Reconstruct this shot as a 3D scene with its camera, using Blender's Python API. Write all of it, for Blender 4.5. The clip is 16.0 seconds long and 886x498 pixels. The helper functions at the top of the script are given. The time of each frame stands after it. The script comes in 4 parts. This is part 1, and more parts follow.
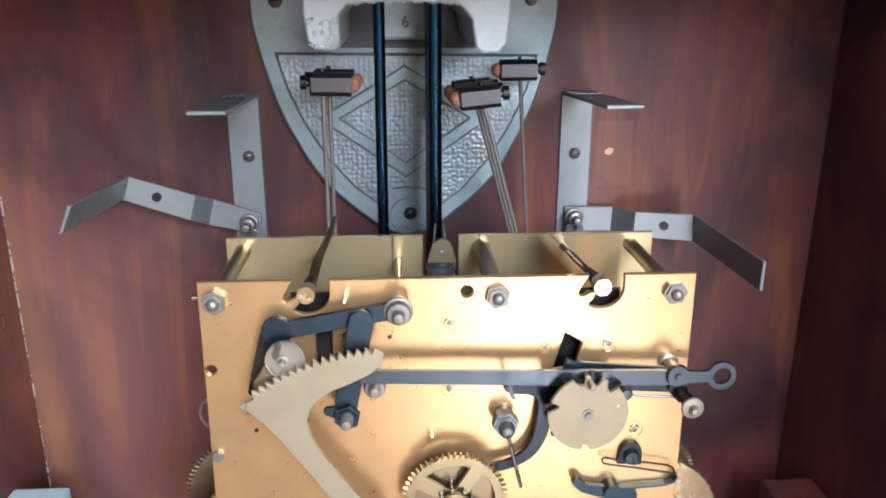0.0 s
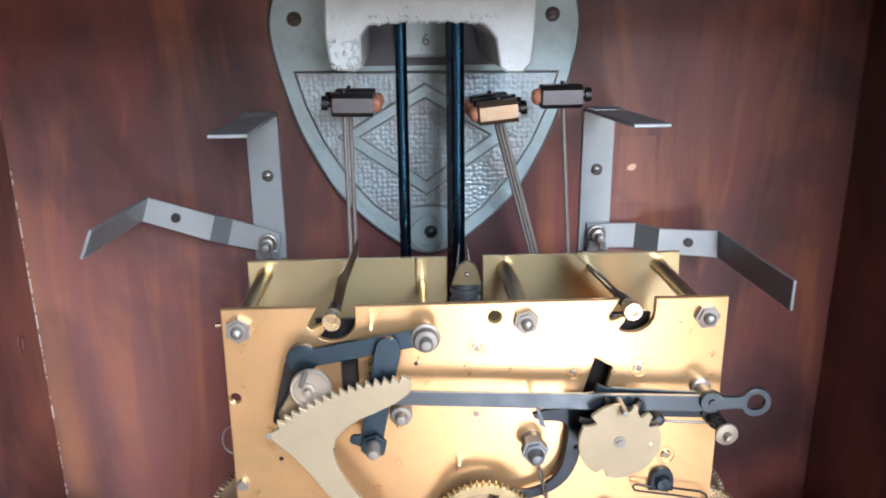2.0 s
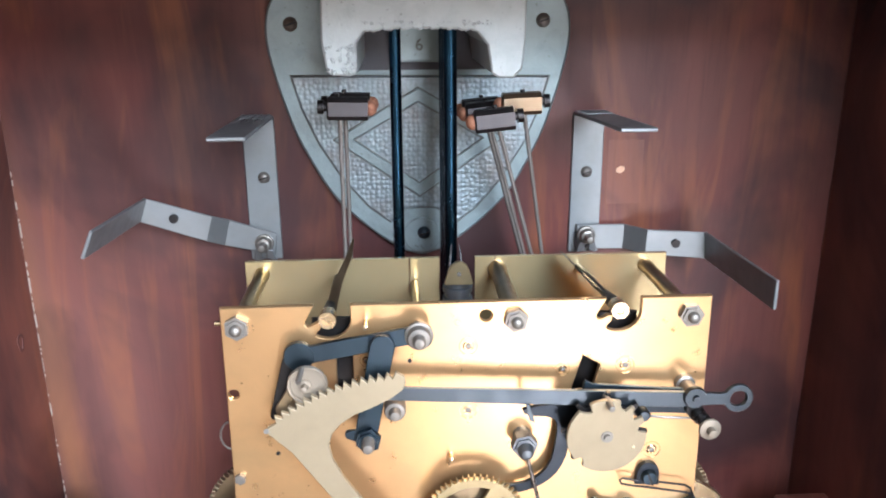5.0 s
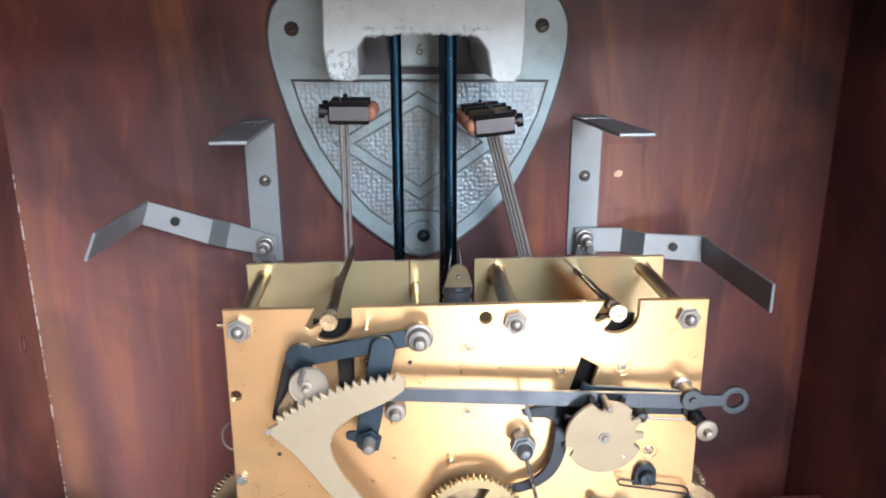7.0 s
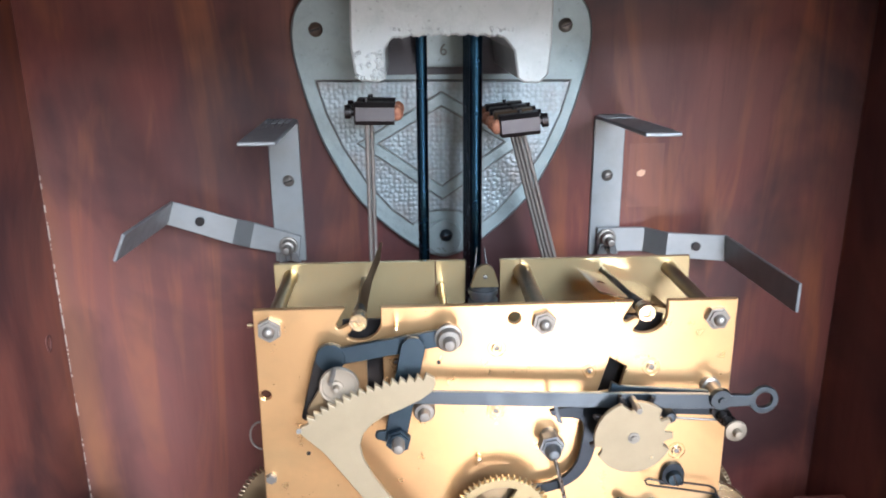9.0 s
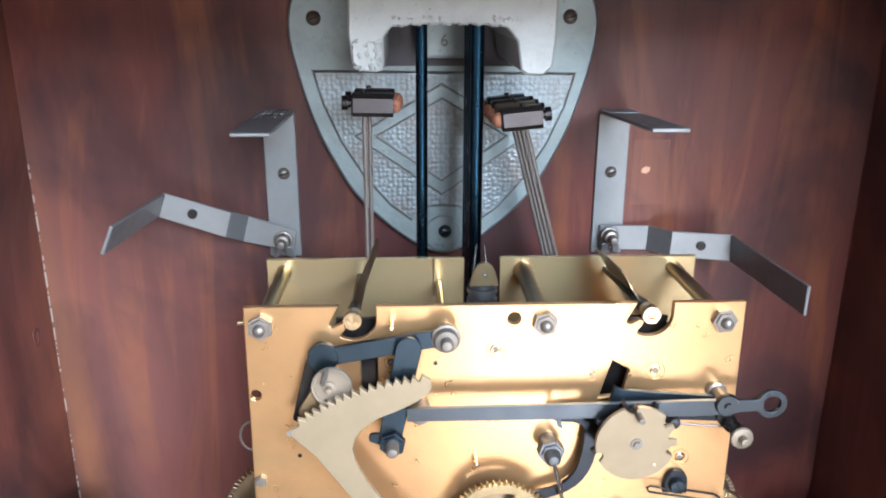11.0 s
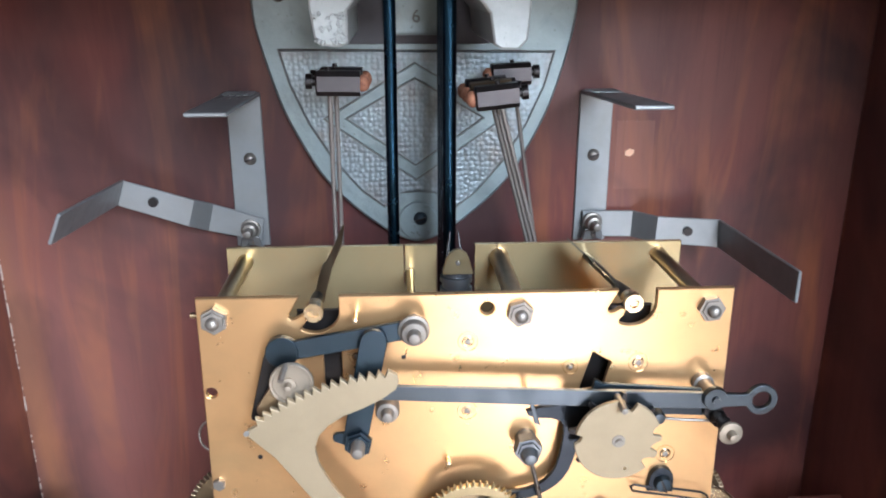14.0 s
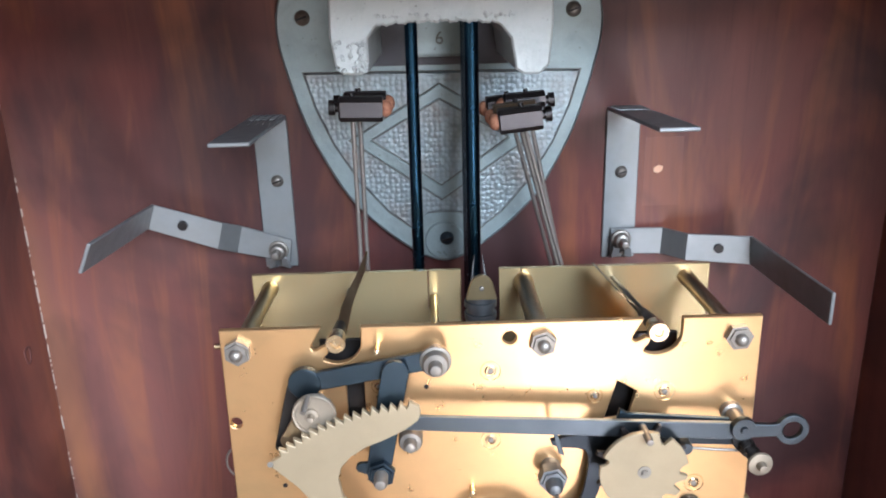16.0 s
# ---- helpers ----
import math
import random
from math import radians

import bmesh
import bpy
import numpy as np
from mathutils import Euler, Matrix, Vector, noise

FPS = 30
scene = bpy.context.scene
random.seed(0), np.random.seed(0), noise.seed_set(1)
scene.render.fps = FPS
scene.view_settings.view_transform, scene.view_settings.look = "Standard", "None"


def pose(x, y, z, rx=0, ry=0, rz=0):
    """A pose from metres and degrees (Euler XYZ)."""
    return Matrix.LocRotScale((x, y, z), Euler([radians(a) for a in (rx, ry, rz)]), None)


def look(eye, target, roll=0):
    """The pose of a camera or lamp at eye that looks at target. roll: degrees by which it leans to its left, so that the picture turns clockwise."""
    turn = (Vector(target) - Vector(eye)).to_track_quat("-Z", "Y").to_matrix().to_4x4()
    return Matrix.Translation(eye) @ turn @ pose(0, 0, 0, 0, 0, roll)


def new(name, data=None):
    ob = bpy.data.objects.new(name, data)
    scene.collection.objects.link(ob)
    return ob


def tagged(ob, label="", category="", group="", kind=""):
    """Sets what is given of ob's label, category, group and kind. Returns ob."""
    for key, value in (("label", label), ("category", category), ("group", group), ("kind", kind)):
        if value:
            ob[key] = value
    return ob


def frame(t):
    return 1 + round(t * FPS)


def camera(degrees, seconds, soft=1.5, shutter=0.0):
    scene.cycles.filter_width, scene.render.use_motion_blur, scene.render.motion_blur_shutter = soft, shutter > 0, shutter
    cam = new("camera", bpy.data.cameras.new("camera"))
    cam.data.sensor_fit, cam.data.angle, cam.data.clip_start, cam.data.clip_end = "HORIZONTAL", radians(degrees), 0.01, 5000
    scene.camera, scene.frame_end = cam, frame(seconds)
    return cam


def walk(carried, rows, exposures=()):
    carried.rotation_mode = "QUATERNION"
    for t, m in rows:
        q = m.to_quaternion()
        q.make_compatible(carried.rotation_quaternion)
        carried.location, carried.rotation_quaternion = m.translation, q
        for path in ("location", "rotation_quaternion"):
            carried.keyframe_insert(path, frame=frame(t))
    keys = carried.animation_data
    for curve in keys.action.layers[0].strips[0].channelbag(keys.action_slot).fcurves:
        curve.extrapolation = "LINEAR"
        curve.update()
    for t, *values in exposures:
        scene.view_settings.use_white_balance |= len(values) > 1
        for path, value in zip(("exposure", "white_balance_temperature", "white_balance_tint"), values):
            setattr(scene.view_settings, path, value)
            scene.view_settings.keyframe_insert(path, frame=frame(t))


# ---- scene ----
cam = camera(57.87, 16.0, soft=2.0)
PATH = [
    (0, (-0.00173, 0.00989, 0.29832), (0.02050, 0.38978, 0.17508), 0.07),
    (0.5, (-0.00024, 0.02225, 0.29442), (0.01847, 0.40194, 0.16997), -0.16),
    (1, (-0.00832, 0.02030, 0.29814), (0.01073, 0.39965, 0.17275), -0.12),
    (1.5, (-0.00801, 0.01866, 0.30315), (0.01015, 0.39956, 0.18237), -0.34),
    (2, (-0.00712, 0.01649, 0.30288), (0.01047, 0.39752, 0.18244), -0.58),
    (2.5, (-0.00806, 0.01413, 0.30270), (0.00965, 0.39513, 0.18218), -0.48),
    (3, (-0.00743, 0.01256, 0.30534), (0.01049, 0.39413, 0.18669), -0.49),
    (3.5, (-0.00789, 0.01209, 0.30417), (0.01132, 0.39340, 0.18487), -0.46),
    (4, (-0.00737, 0.00941, 0.30527), (0.01273, 0.39054, 0.18557), -0.45),
    (6.5, (-0.00802, 0.00817, 0.30542), (0.01412, 0.38888, 0.18469), -0.20),
    (7, (-0.00836, 0.00577, 0.30634), (0.01380, 0.38706, 0.18750), -0.18),
    (7.5, (-0.00807, 0.00750, 0.30399), (0.01380, 0.38862, 0.18452), -0.27),
    (8, (-0.00756, 0.00795, 0.30309), (0.01371, 0.38879, 0.18266), -0.28),
    (8.5, (-0.01383, 0.00763, 0.30480), (0.00472, 0.38831, 0.18339), -0.35),
    (9, (-0.01508, 0.00551, 0.30738), (0.00238, 0.38677, 0.18765), -0.45),
    (11.5, (-0.01416, 0.02016, 0.30394), (0.00475, 0.40046, 0.18141), 0.61),
    (12, (-0.01447, 0.02629, 0.30246), (0.00592, 0.40650, 0.17991), 1.00),
    (12.5, (-0.01393, 0.03139, 0.30022), (0.00699, 0.41103, 0.17598), 1.38),
    (13, (-0.01017, 0.03139, 0.29816), (0.01237, 0.41074, 0.17329), 1.28),
    (13.5, (-0.00768, 0.03010, 0.29825), (0.01510, 0.40917, 0.17260), 0.61),
    (14, (-0.00630, 0.03108, 0.29767), (0.01603, 0.41013, 0.17187), 0.00),
    (14.5, (-0.00668, 0.02812, 0.30018), (0.01491, 0.40737, 0.17486), -0.15),
    (15, (-0.00687, 0.02821, 0.30165), (0.01311, 0.40861, 0.17959), 0.39),
    (15.5, (-0.00496, 0.03506, 0.29721), (0.00559, 0.41426, 0.17035), -0.43),
    (16, (-0.00112, 0.03458, 0.30579), (0.00270, 0.41445, 0.18056), -1.43),
]
walk(cam, [(t, look(eye, target, roll)) for t, eye, target, roll in PATH], exposures=[(0, -0.25, 6150, 13), (0.5, -0.23, 6150, 13), (1.5, -0.07, 6150, 13), (4, 0.02, 6150, 13), (9, 0.04, 6150, 13), (11.5, -0.07, 6150, 13), (13, -0.17, 6150, 13), (14.5, -0.17, 6150, 13), (15.5, -0.09, 6150, 13), (16, -0.11, 6150, 13)])

# ---- light: windows behind the viewer and one to the right, and an added fill ----
world = bpy.data.worlds.new("sky")
scene.world = world
world.use_nodes = True
wn = world.node_tree
sky = wn.nodes.new("ShaderNodeTexSky")
sky.sky_type = "NISHITA"
sky.sun_disc = False
sky.sun_elevation, sky.sun_rotation = radians(35), radians(150)
wn.links.new(sky.outputs["Color"], wn.nodes["Background"].inputs["Color"])
wn.nodes["Background"].inputs["Strength"].default_value = 0.1

DOOR_X0, DOOR_X1, DOOR_Z0, DOOR_Z1, DOOR_Y = 0.08, 0.84, 0.52, 1.55, -1.3
LOW_X0, LOW_X1, LOW_Z0, LOW_Z1 = 0.19, 0.47, -0.80, -0.06
LEFT_X0, LEFT_X1, LEFT_Z0, LEFT_Z1 = -1.15, -0.62, -1.05, 0.65
SIDE_Y0, SIDE_Y1, SIDE_Z0, SIDE_Z1, SIDE_X = -1.15, -0.05, 0.25, 1.50, 1.3


def daylight(name, wide, high, watts, colour, where):
    """Area lamp set in a wall opening: daylight, or an added fill."""
    d = bpy.data.lights.new(name, "AREA")
    d.shape, d.size, d.size_y = "RECTANGLE", wide, high
    d.energy, d.color = watts, colour
    new(name, d).matrix_world = where


daylight("daylight", DOOR_X1 - DOOR_X0, DOOR_Z1 - DOOR_Z0, 120.0, (0.74, 0.89, 1.0), pose((DOOR_X0 + DOOR_X1) / 2, DOOR_Y + 0.01, (DOOR_Z0 + DOOR_Z1) / 2, 90, 0, 0))
daylight("daylight_side", SIDE_Y1 - SIDE_Y0, SIDE_Z1 - SIDE_Z0, 50.0, (0.74, 0.88, 1.0), pose(SIDE_X - 0.01, (SIDE_Y0 + SIDE_Y1) / 2, (SIDE_Z0 + SIDE_Z1) / 2, 90, 0, 90))
daylight("daylight_low", LOW_X1 - LOW_X0, LOW_Z1 - LOW_Z0, 13.5, (0.96, 0.96, 0.96), pose((LOW_X0 + LOW_X1) / 2, DOOR_Y + 0.01, (LOW_Z0 + LOW_Z1) / 2, 90, 0, 0))
# added fill lamp for the left-hand wood; no window is known here
daylight("fill_left", LEFT_X1 - LEFT_X0, LEFT_Z1 - LEFT_Z0, 1.5, (0.78, 0.90, 1.0), pose((LEFT_X0 + LEFT_X1) / 2, DOOR_Y + 0.01, (LEFT_Z0 + LEFT_Z1) / 2, 90, 0, 0))
scene.view_settings.exposure = 0.0


# ---- materials ----
def material(name, base, rough=0.5, metal=0.0):
    m = bpy.data.materials.new(name)
    m.use_nodes = True
    b = m.node_tree.nodes["Principled BSDF"]
    b.inputs["Base Color"].default_value = (*base, 1)
    b.inputs["Roughness"].default_value = rough
    b.inputs["Metallic"].default_value = metal
    return m, m.node_tree, b


def coords(nt, scale=(1, 1, 1), offset=(0, 0, 0), turn=(0, 0, 0)):
    tc = nt.nodes.new("ShaderNodeTexCoord")
    mp = nt.nodes.new("ShaderNodeMapping")
    mp.inputs["Scale"].default_value = scale
    mp.inputs["Location"].default_value = offset
    mp.inputs["Rotation"].default_value = [radians(a) for a in turn]
    nt.links.new(tc.outputs["Object"], mp.inputs["Vector"])
    return mp.outputs["Vector"]


def noise_tex(nt, vec, scale, detail=4.0, rough=0.6, distort=0.0):
    n = nt.nodes.new("ShaderNodeTexNoise")
    n.inputs["Scale"].default_value = scale
    n.inputs["Detail"].default_value = detail
    n.inputs["Roughness"].default_value = rough
    n.inputs["Distortion"].default_value = distort
    nt.links.new(vec, n.inputs["Vector"])
    return n.outputs["Fac"]


def ramp(nt, fac, stops):
    r = nt.nodes.new("ShaderNodeValToRGB")
    e = r.color_ramp.elements
    while len(e) < len(stops):
        e.new(0.5)
    for el, (p, c) in zip(e, stops):
        el.position, el.color = p, (*c, 1) if len(c) == 3 else c
    nt.links.new(fac, r.inputs["Fac"])
    return r.outputs["Color"]


def grey(p, v):
    return (p, (v, v, v))


def mix(nt, fac, a, b, mode="MIX"):
    n = nt.nodes.new("ShaderNodeMix")
    n.data_type, n.blend_type = "RGBA", mode
    for key, val in (("Factor", fac), ("A", a), ("B", b)):
        sock = [s for s in n.inputs if s.name == key and s.type == ("VALUE" if key == "Factor" else "RGBA")][0]
        if hasattr(val, "default_value"):
            nt.links.new(val, sock)
        else:
            sock.default_value = val if key == "Factor" else (*val, 1)
    return [s for s in n.outputs if s.type == "RGBA"][0]


def bump(nt, b, fac, strength, dist):
    n = nt.nodes.new("ShaderNodeBump")
    n.inputs["Strength"].default_value = strength
    n.inputs["Distance"].default_value = dist
    nt.links.new(fac, n.inputs["Height"])
    old = b.inputs["Normal"].links
    if old:
        nt.links.new(old[0].from_socket, n.inputs["Normal"])
    nt.links.new(n.outputs["Normal"], b.inputs["Normal"])


def metal_mat(name, base, rough, grain=(1, 1, 1), gscale=900, gstrength=0.15, stain=0.25, stain_col=None, metal=1.0, rvar=1.0):
    """A worked metal: fine directional grain, soft stains, uneven gloss."""
    m, nt, b = material(name, base, rough, metal)
    v = coords(nt)
    big = noise_tex(nt, v, 45, 5, 0.6, 0.4)
    col = stain_col or tuple(c * 0.55 for c in base)
    fac = ramp(nt, big, [grey(0.42, 0.0), grey(0.72, stain)])
    nt.links.new(mix(nt, fac, base, col), b.inputs["Base Color"])
    g = noise_tex(nt, coords(nt, grain), gscale, 3, 0.7)
    r = ramp(nt, noise_tex(nt, v, 160, 4), [grey(0.3, max(rough - 0.07 * rvar, 0.03)), grey(0.75, rough + 0.1 * rvar)])
    nt.links.new(r, b.inputs["Roughness"])
    bump(nt, b, g, gstrength, 0.0002)
    return m


BRASS_PLATE = metal_mat("lacquered_brass", (0.66, 0.378, 0.182), 0.30, (0.05, 1, 1), 2500, 0.012, 0.45, (0.44, 0.30, 0.15), metal=0.85, rvar=0.45)
BRASS_BACK = metal_mat("polished_brass", (0.58, 0.435, 0.24), 0.19, (0.05, 1, 1), 2500, 0.03, 0.25, (0.42, 0.30, 0.14), metal=0.72, rvar=0.4)
BRASS = metal_mat("turned_brass", (0.68, 0.51, 0.33), 0.26, (1, 1, 1), 1200, 0.08)
PILLAR = metal_mat("dull_pillar_brass", (0.30, 0.22, 0.14), 0.36, (1, 1, 1), 800, 0.12, 0.4)
# base darkened for the dark case top mirrored in the polished vane
VANE = metal_mat("dark_polished_brass", (0.30, 0.235, 0.17), 0.16, (1, 1, 1), 900, 0.03, 0.4)
BRASS_OLD = metal_mat("tarnished_brass", (0.40, 0.31, 0.18), 0.38, (1, 1, 1), 800, 0.12, 0.5)
STEEL = metal_mat("plain_steel", (0.225, 0.195, 0.172), 0.44, (1, 0.1, 1), 1500, 0.10, 0.3, metal=0.75)
STEEL_DULL = metal_mat("dull_steel", (0.27, 0.215, 0.165), 0.48, (1, 1, 1), 1200, 0.08, 0.4, metal=0.65)
STEEL_WARM = metal_mat("satin_steel", (0.30, 0.228, 0.148), 0.50, (1, 1, 0.1), 1500, 0.08, 0.25, metal=0.6)
STRAP = metal_mat("zinc_plated_steel", (0.25, 0.250, 0.255), 0.50, (1, 1, 0.15), 900, 0.14, 0.45, (0.22, 0.20, 0.185), metal=0.7)
BLUED = metal_mat("blued_steel", (0.040, 0.058, 0.074), 0.38, (0.1, 1, 1), 1200, 0.12, 0.5, (0.06, 0.07, 0.09))
BLUED_DARK = metal_mat("dark_blued_steel", (0.038, 0.042, 0.050), 0.36, (0.1, 1, 1), 1200, 0.12, 0.5, (0.03, 0.035, 0.045))
LEVER_STEEL = metal_mat("grey_blued_steel", (0.082, 0.094, 0.108), 0.36, (0.1, 1, 1), 1200, 0.12, 0.4, (0.08, 0.09, 0.11))
ROD = metal_mat("blued_rod", (0.018, 0.050, 0.084), 0.25, (1, 1, 0.05), 900, 0.015, 0.15, (0.02, 0.03, 0.05), rvar=0.4)
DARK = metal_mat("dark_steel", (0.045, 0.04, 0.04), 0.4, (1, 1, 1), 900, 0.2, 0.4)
HEAD_BRASS = metal_mat("dull_brass_head", (0.28, 0.20, 0.135), 0.45, (0.15, 1, 1), 1500, 0.12, 0.4, (0.24, 0.12, 0.06))
HEAD = metal_mat("grey_hammer_steel", (0.088, 0.078, 0.080), 0.42, (0.15, 1, 1), 1500, 0.12, 0.3)
NUT_STEEL = metal_mat("grey_nut_steel", (0.135, 0.140, 0.150), 0.36, (1, 1, 1), 1200, 0.08, 0.3, metal=0.8)
STEM = metal_mat("brown_stem_wire", (0.20, 0.165, 0.145), 0.50, (1, 1, 0.1), 900, 0.04, 0.25, metal=0.55)
WIRE = metal_mat("bright_wire", (0.25, 0.22, 0.20), 0.30, (1, 1, 0.1), 900, 0.08, 0.3)


def leather_mat():
    m, nt, b = material("tan_leather", (0.30, 0.11, 0.06), 0.75)
    f = noise_tex(nt, coords(nt), 900, 5)
    nt.links.new(ramp(nt, f, [(0.3, (0.18, 0.05, 0.03)), (0.7, (0.42, 0.18, 0.10))]), b.inputs["Base Color"])
    bump(nt, b, f, 0.5, 0.0003)
    return m


def cast_mat(name, base, rough, pit, metal):
    m, nt, b = material(name, base, rough, metal)
    v = coords(nt)
    dirt = noise_tex(nt, v, 70, 6, 0.65, 0.5)
    spots = noise_tex(nt, v, 420, 3, 0.5)
    c = mix(nt, ramp(nt, dirt, [grey(0.45, 0.0), grey(0.75, 0.5)]), base, tuple(x * 0.6 for x in base))
    c = mix(nt, ramp(nt, spots, [grey(0.66, 0.0), grey(0.74, 0.55)]), c, (0.10, 0.09, 0.08))
    nt.links.new(c, b.inputs["Base Color"])
    bump(nt, b, noise_tex(nt, v, 300, 5), pit, 0.0006)
    return m


def hammered_mat():
    """Cast panel with a small, irregular hammered pattern."""
    m, nt, b = material("hammered_casting", (0.50, 0.51, 0.52), 0.46, 0.75)
    v = coords(nt, (1, 1, 1), (0, 0, 0), (90, 0, 0))
    vo = nt.nodes.new("ShaderNodeTexVoronoi")
    vo.feature, vo.voronoi_dimensions = "SMOOTH_F1", "2D"
    vo.inputs["Scale"].default_value = 430
    vo.inputs["Smoothness"].default_value = 0.35
    vo.inputs["Randomness"].default_value = 0.55
    nt.links.new(v, vo.inputs["Vector"])
    d = vo.outputs["Distance"]
    dirt = ramp(nt, d, [grey(0.25, 0.0), grey(0.75, 0.35)])
    warm = ramp(nt, noise_tex(nt, coords(nt), 38, 4), [grey(0.48, 0.0), grey(0.66, 0.7)])
    c = mix(nt, dirt, (0.285, 0.315, 0.330), (0.14, 0.145, 0.15))
    c = mix(nt, warm, c, (0.22, 0.175, 0.155))
    # pale bluish upright reflections, painted into the panel's colour
    sheen_streaks = ramp(nt, noise_tex(nt, coords(nt, (1, 1, 0.06), (3, 0, 0)), 150, 3, 0.6), [grey(0.50, 0.0), grey(0.68, 0.5)])
    c = mix(nt, sheen_streaks, c, (0.36, 0.42, 0.44))
    nt.links.new(c, b.inputs["Base Color"])
    inv = nt.nodes.new("ShaderNodeMath")
    inv.operation = "SUBTRACT"
    inv.inputs[0].default_value = 1.0
    nt.links.new(d, inv.inputs[1])
    bump(nt, b, inv.outputs[0], 0.45, 0.0007)
    bump(nt, b, noise_tex(nt, coords(nt), 700, 3), 0.25, 0.0004)
    return m


def wood_mat(name, dark, light, gloss, seed, streak=None):
    """French-polished mahogany, grain upright, mottled with amber; a grey sheen is painted in. streak: x and z at which
    a pale amber band begins.
    """
    m, nt, b = material(name, dark, gloss)
    v = coords(nt, (1, 1, 0.16), (seed, seed * 0.7, 0), (0, 4, 0))
    bands = noise_tex(nt, v, 17, 5, 0.55, 1.2)
    fine = noise_tex(nt, coords(nt, (1, 1, 0.05), (seed, 0, 0)), 330, 4, 0.7)
    cloud = noise_tex(nt, coords(nt, (1, 1, 0.7), (seed, 3, 1)), 11, 4, 0.55, 0.8)
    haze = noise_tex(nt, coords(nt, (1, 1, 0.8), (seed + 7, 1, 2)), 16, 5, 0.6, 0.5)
    amber = noise_tex(nt, coords(nt, (1, 1, 0.13), (seed + 2, 5, 0), (0, -7, 0)), 30, 4, 0.6, 1.5)
    c = ramp(nt, bands, [(0.30, dark), (0.55, tuple((a + q) / 2 for a, q in zip(dark, light))), (0.78, light)])
    c = mix(nt, ramp(nt, amber, [grey(0.52, 0.0), grey(0.74, 0.65)]), c, (0.27, 0.085, 0.032))
    c = mix(nt, ramp(nt, cloud, [grey(0.42, 0.0), grey(0.62, 0.95)]), c, (0.034, 0.014, 0.017))
    # hazy sheen of the polish, put into the colour as random grey-brown patches
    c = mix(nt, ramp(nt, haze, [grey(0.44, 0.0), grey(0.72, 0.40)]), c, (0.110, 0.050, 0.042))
    c = mix(nt, ramp(nt, fine, [grey(0.52, 0.0), grey(0.75, 0.22)]), c, tuple(x * 0.35 for x in dark))
    if streak:
        sx = nt.nodes.new("ShaderNodeSeparateXYZ")
        nt.links.new(coords(nt), sx.inputs[0])

        def calc(op, a, q):
            n = nt.nodes.new("ShaderNodeMath")
            n.operation = op
            for k, val in enumerate((a, q)):
                if hasattr(val, "default_value"):
                    nt.links.new(val, n.inputs[k])
                else:
                    n.inputs[k].default_value = val
            return n.outputs[0]
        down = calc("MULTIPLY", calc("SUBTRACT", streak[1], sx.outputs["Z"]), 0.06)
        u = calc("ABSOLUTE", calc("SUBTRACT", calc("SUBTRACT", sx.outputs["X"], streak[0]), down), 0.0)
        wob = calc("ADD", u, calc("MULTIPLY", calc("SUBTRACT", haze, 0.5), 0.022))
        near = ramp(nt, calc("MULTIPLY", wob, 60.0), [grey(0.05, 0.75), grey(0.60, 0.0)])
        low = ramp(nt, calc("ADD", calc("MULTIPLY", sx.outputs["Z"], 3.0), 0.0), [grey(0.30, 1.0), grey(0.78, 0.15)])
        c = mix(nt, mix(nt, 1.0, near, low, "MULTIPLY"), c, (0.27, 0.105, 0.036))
        # hazy light along this edge, put into the wood's colour as a grey-brown wash
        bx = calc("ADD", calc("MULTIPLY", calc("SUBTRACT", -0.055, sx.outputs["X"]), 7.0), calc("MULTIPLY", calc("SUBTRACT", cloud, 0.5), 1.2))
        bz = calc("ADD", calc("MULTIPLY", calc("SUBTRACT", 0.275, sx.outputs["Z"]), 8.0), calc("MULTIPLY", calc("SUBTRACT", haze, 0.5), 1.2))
        edge_haze = mix(nt, 1.0, ramp(nt, bx, [grey(0.0, 0.0), grey(0.7, 1.0)]), ramp(nt, bz, [grey(0.0, 0.0), grey(0.6, 0.5)]), "MULTIPLY")
        c = mix(nt, edge_haze, c, (0.135, 0.064, 0.054))
        c = mix(nt, ramp(nt, amber, [grey(0.50, 0.0), grey(0.68, 0.26)]), c, (0.26, 0.092, 0.044))
        c = mix(nt, ramp(nt, cloud, [grey(0.46, 0.0), grey(0.66, 0.60)]), c, (0.052, 0.020, 0.019))
    nt.links.new(c, b.inputs["Base Color"])
    r = ramp(nt, cloud, [grey(0.3, gloss - 0.05), grey(0.7, gloss + 0.10)])
    nt.links.new(r, b.inputs["Roughness"])
    b.inputs["Specular IOR Level"].default_value = 0.32
    bump(nt, b, fine, 0.08, 0.0003)
    bump(nt, b, cloud, 0.25, 0.004)
    return m


def plain_mat(name, base, rough, scale=40, vary=0.25):
    m, nt, b = material(name, base, rough)
    f = noise_tex(nt, coords(nt), scale, 5)
    nt.links.new(mix(nt, ramp(nt, f, [grey(0.35, 0.0), grey(0.75, vary)]), base, tuple(c * 0.5 for c in base)), b.inputs["Base Color"])
    bump(nt, b, f, 0.15, 0.001)
    return m


LEATHER = leather_mat()
RUSTY = plain_mat("rusty_screw", (0.085, 0.055, 0.040), 0.6, 700, 0.6)
CAST = cast_mat("silvered_casting", (0.275, 0.316, 0.320), 0.46, 0.42, 0.6)
CAST_WHITE = cast_mat("whitened_casting", (0.46, 0.47, 0.46), 0.5, 0.55, 0.25)
HAMMERED = hammered_mat()
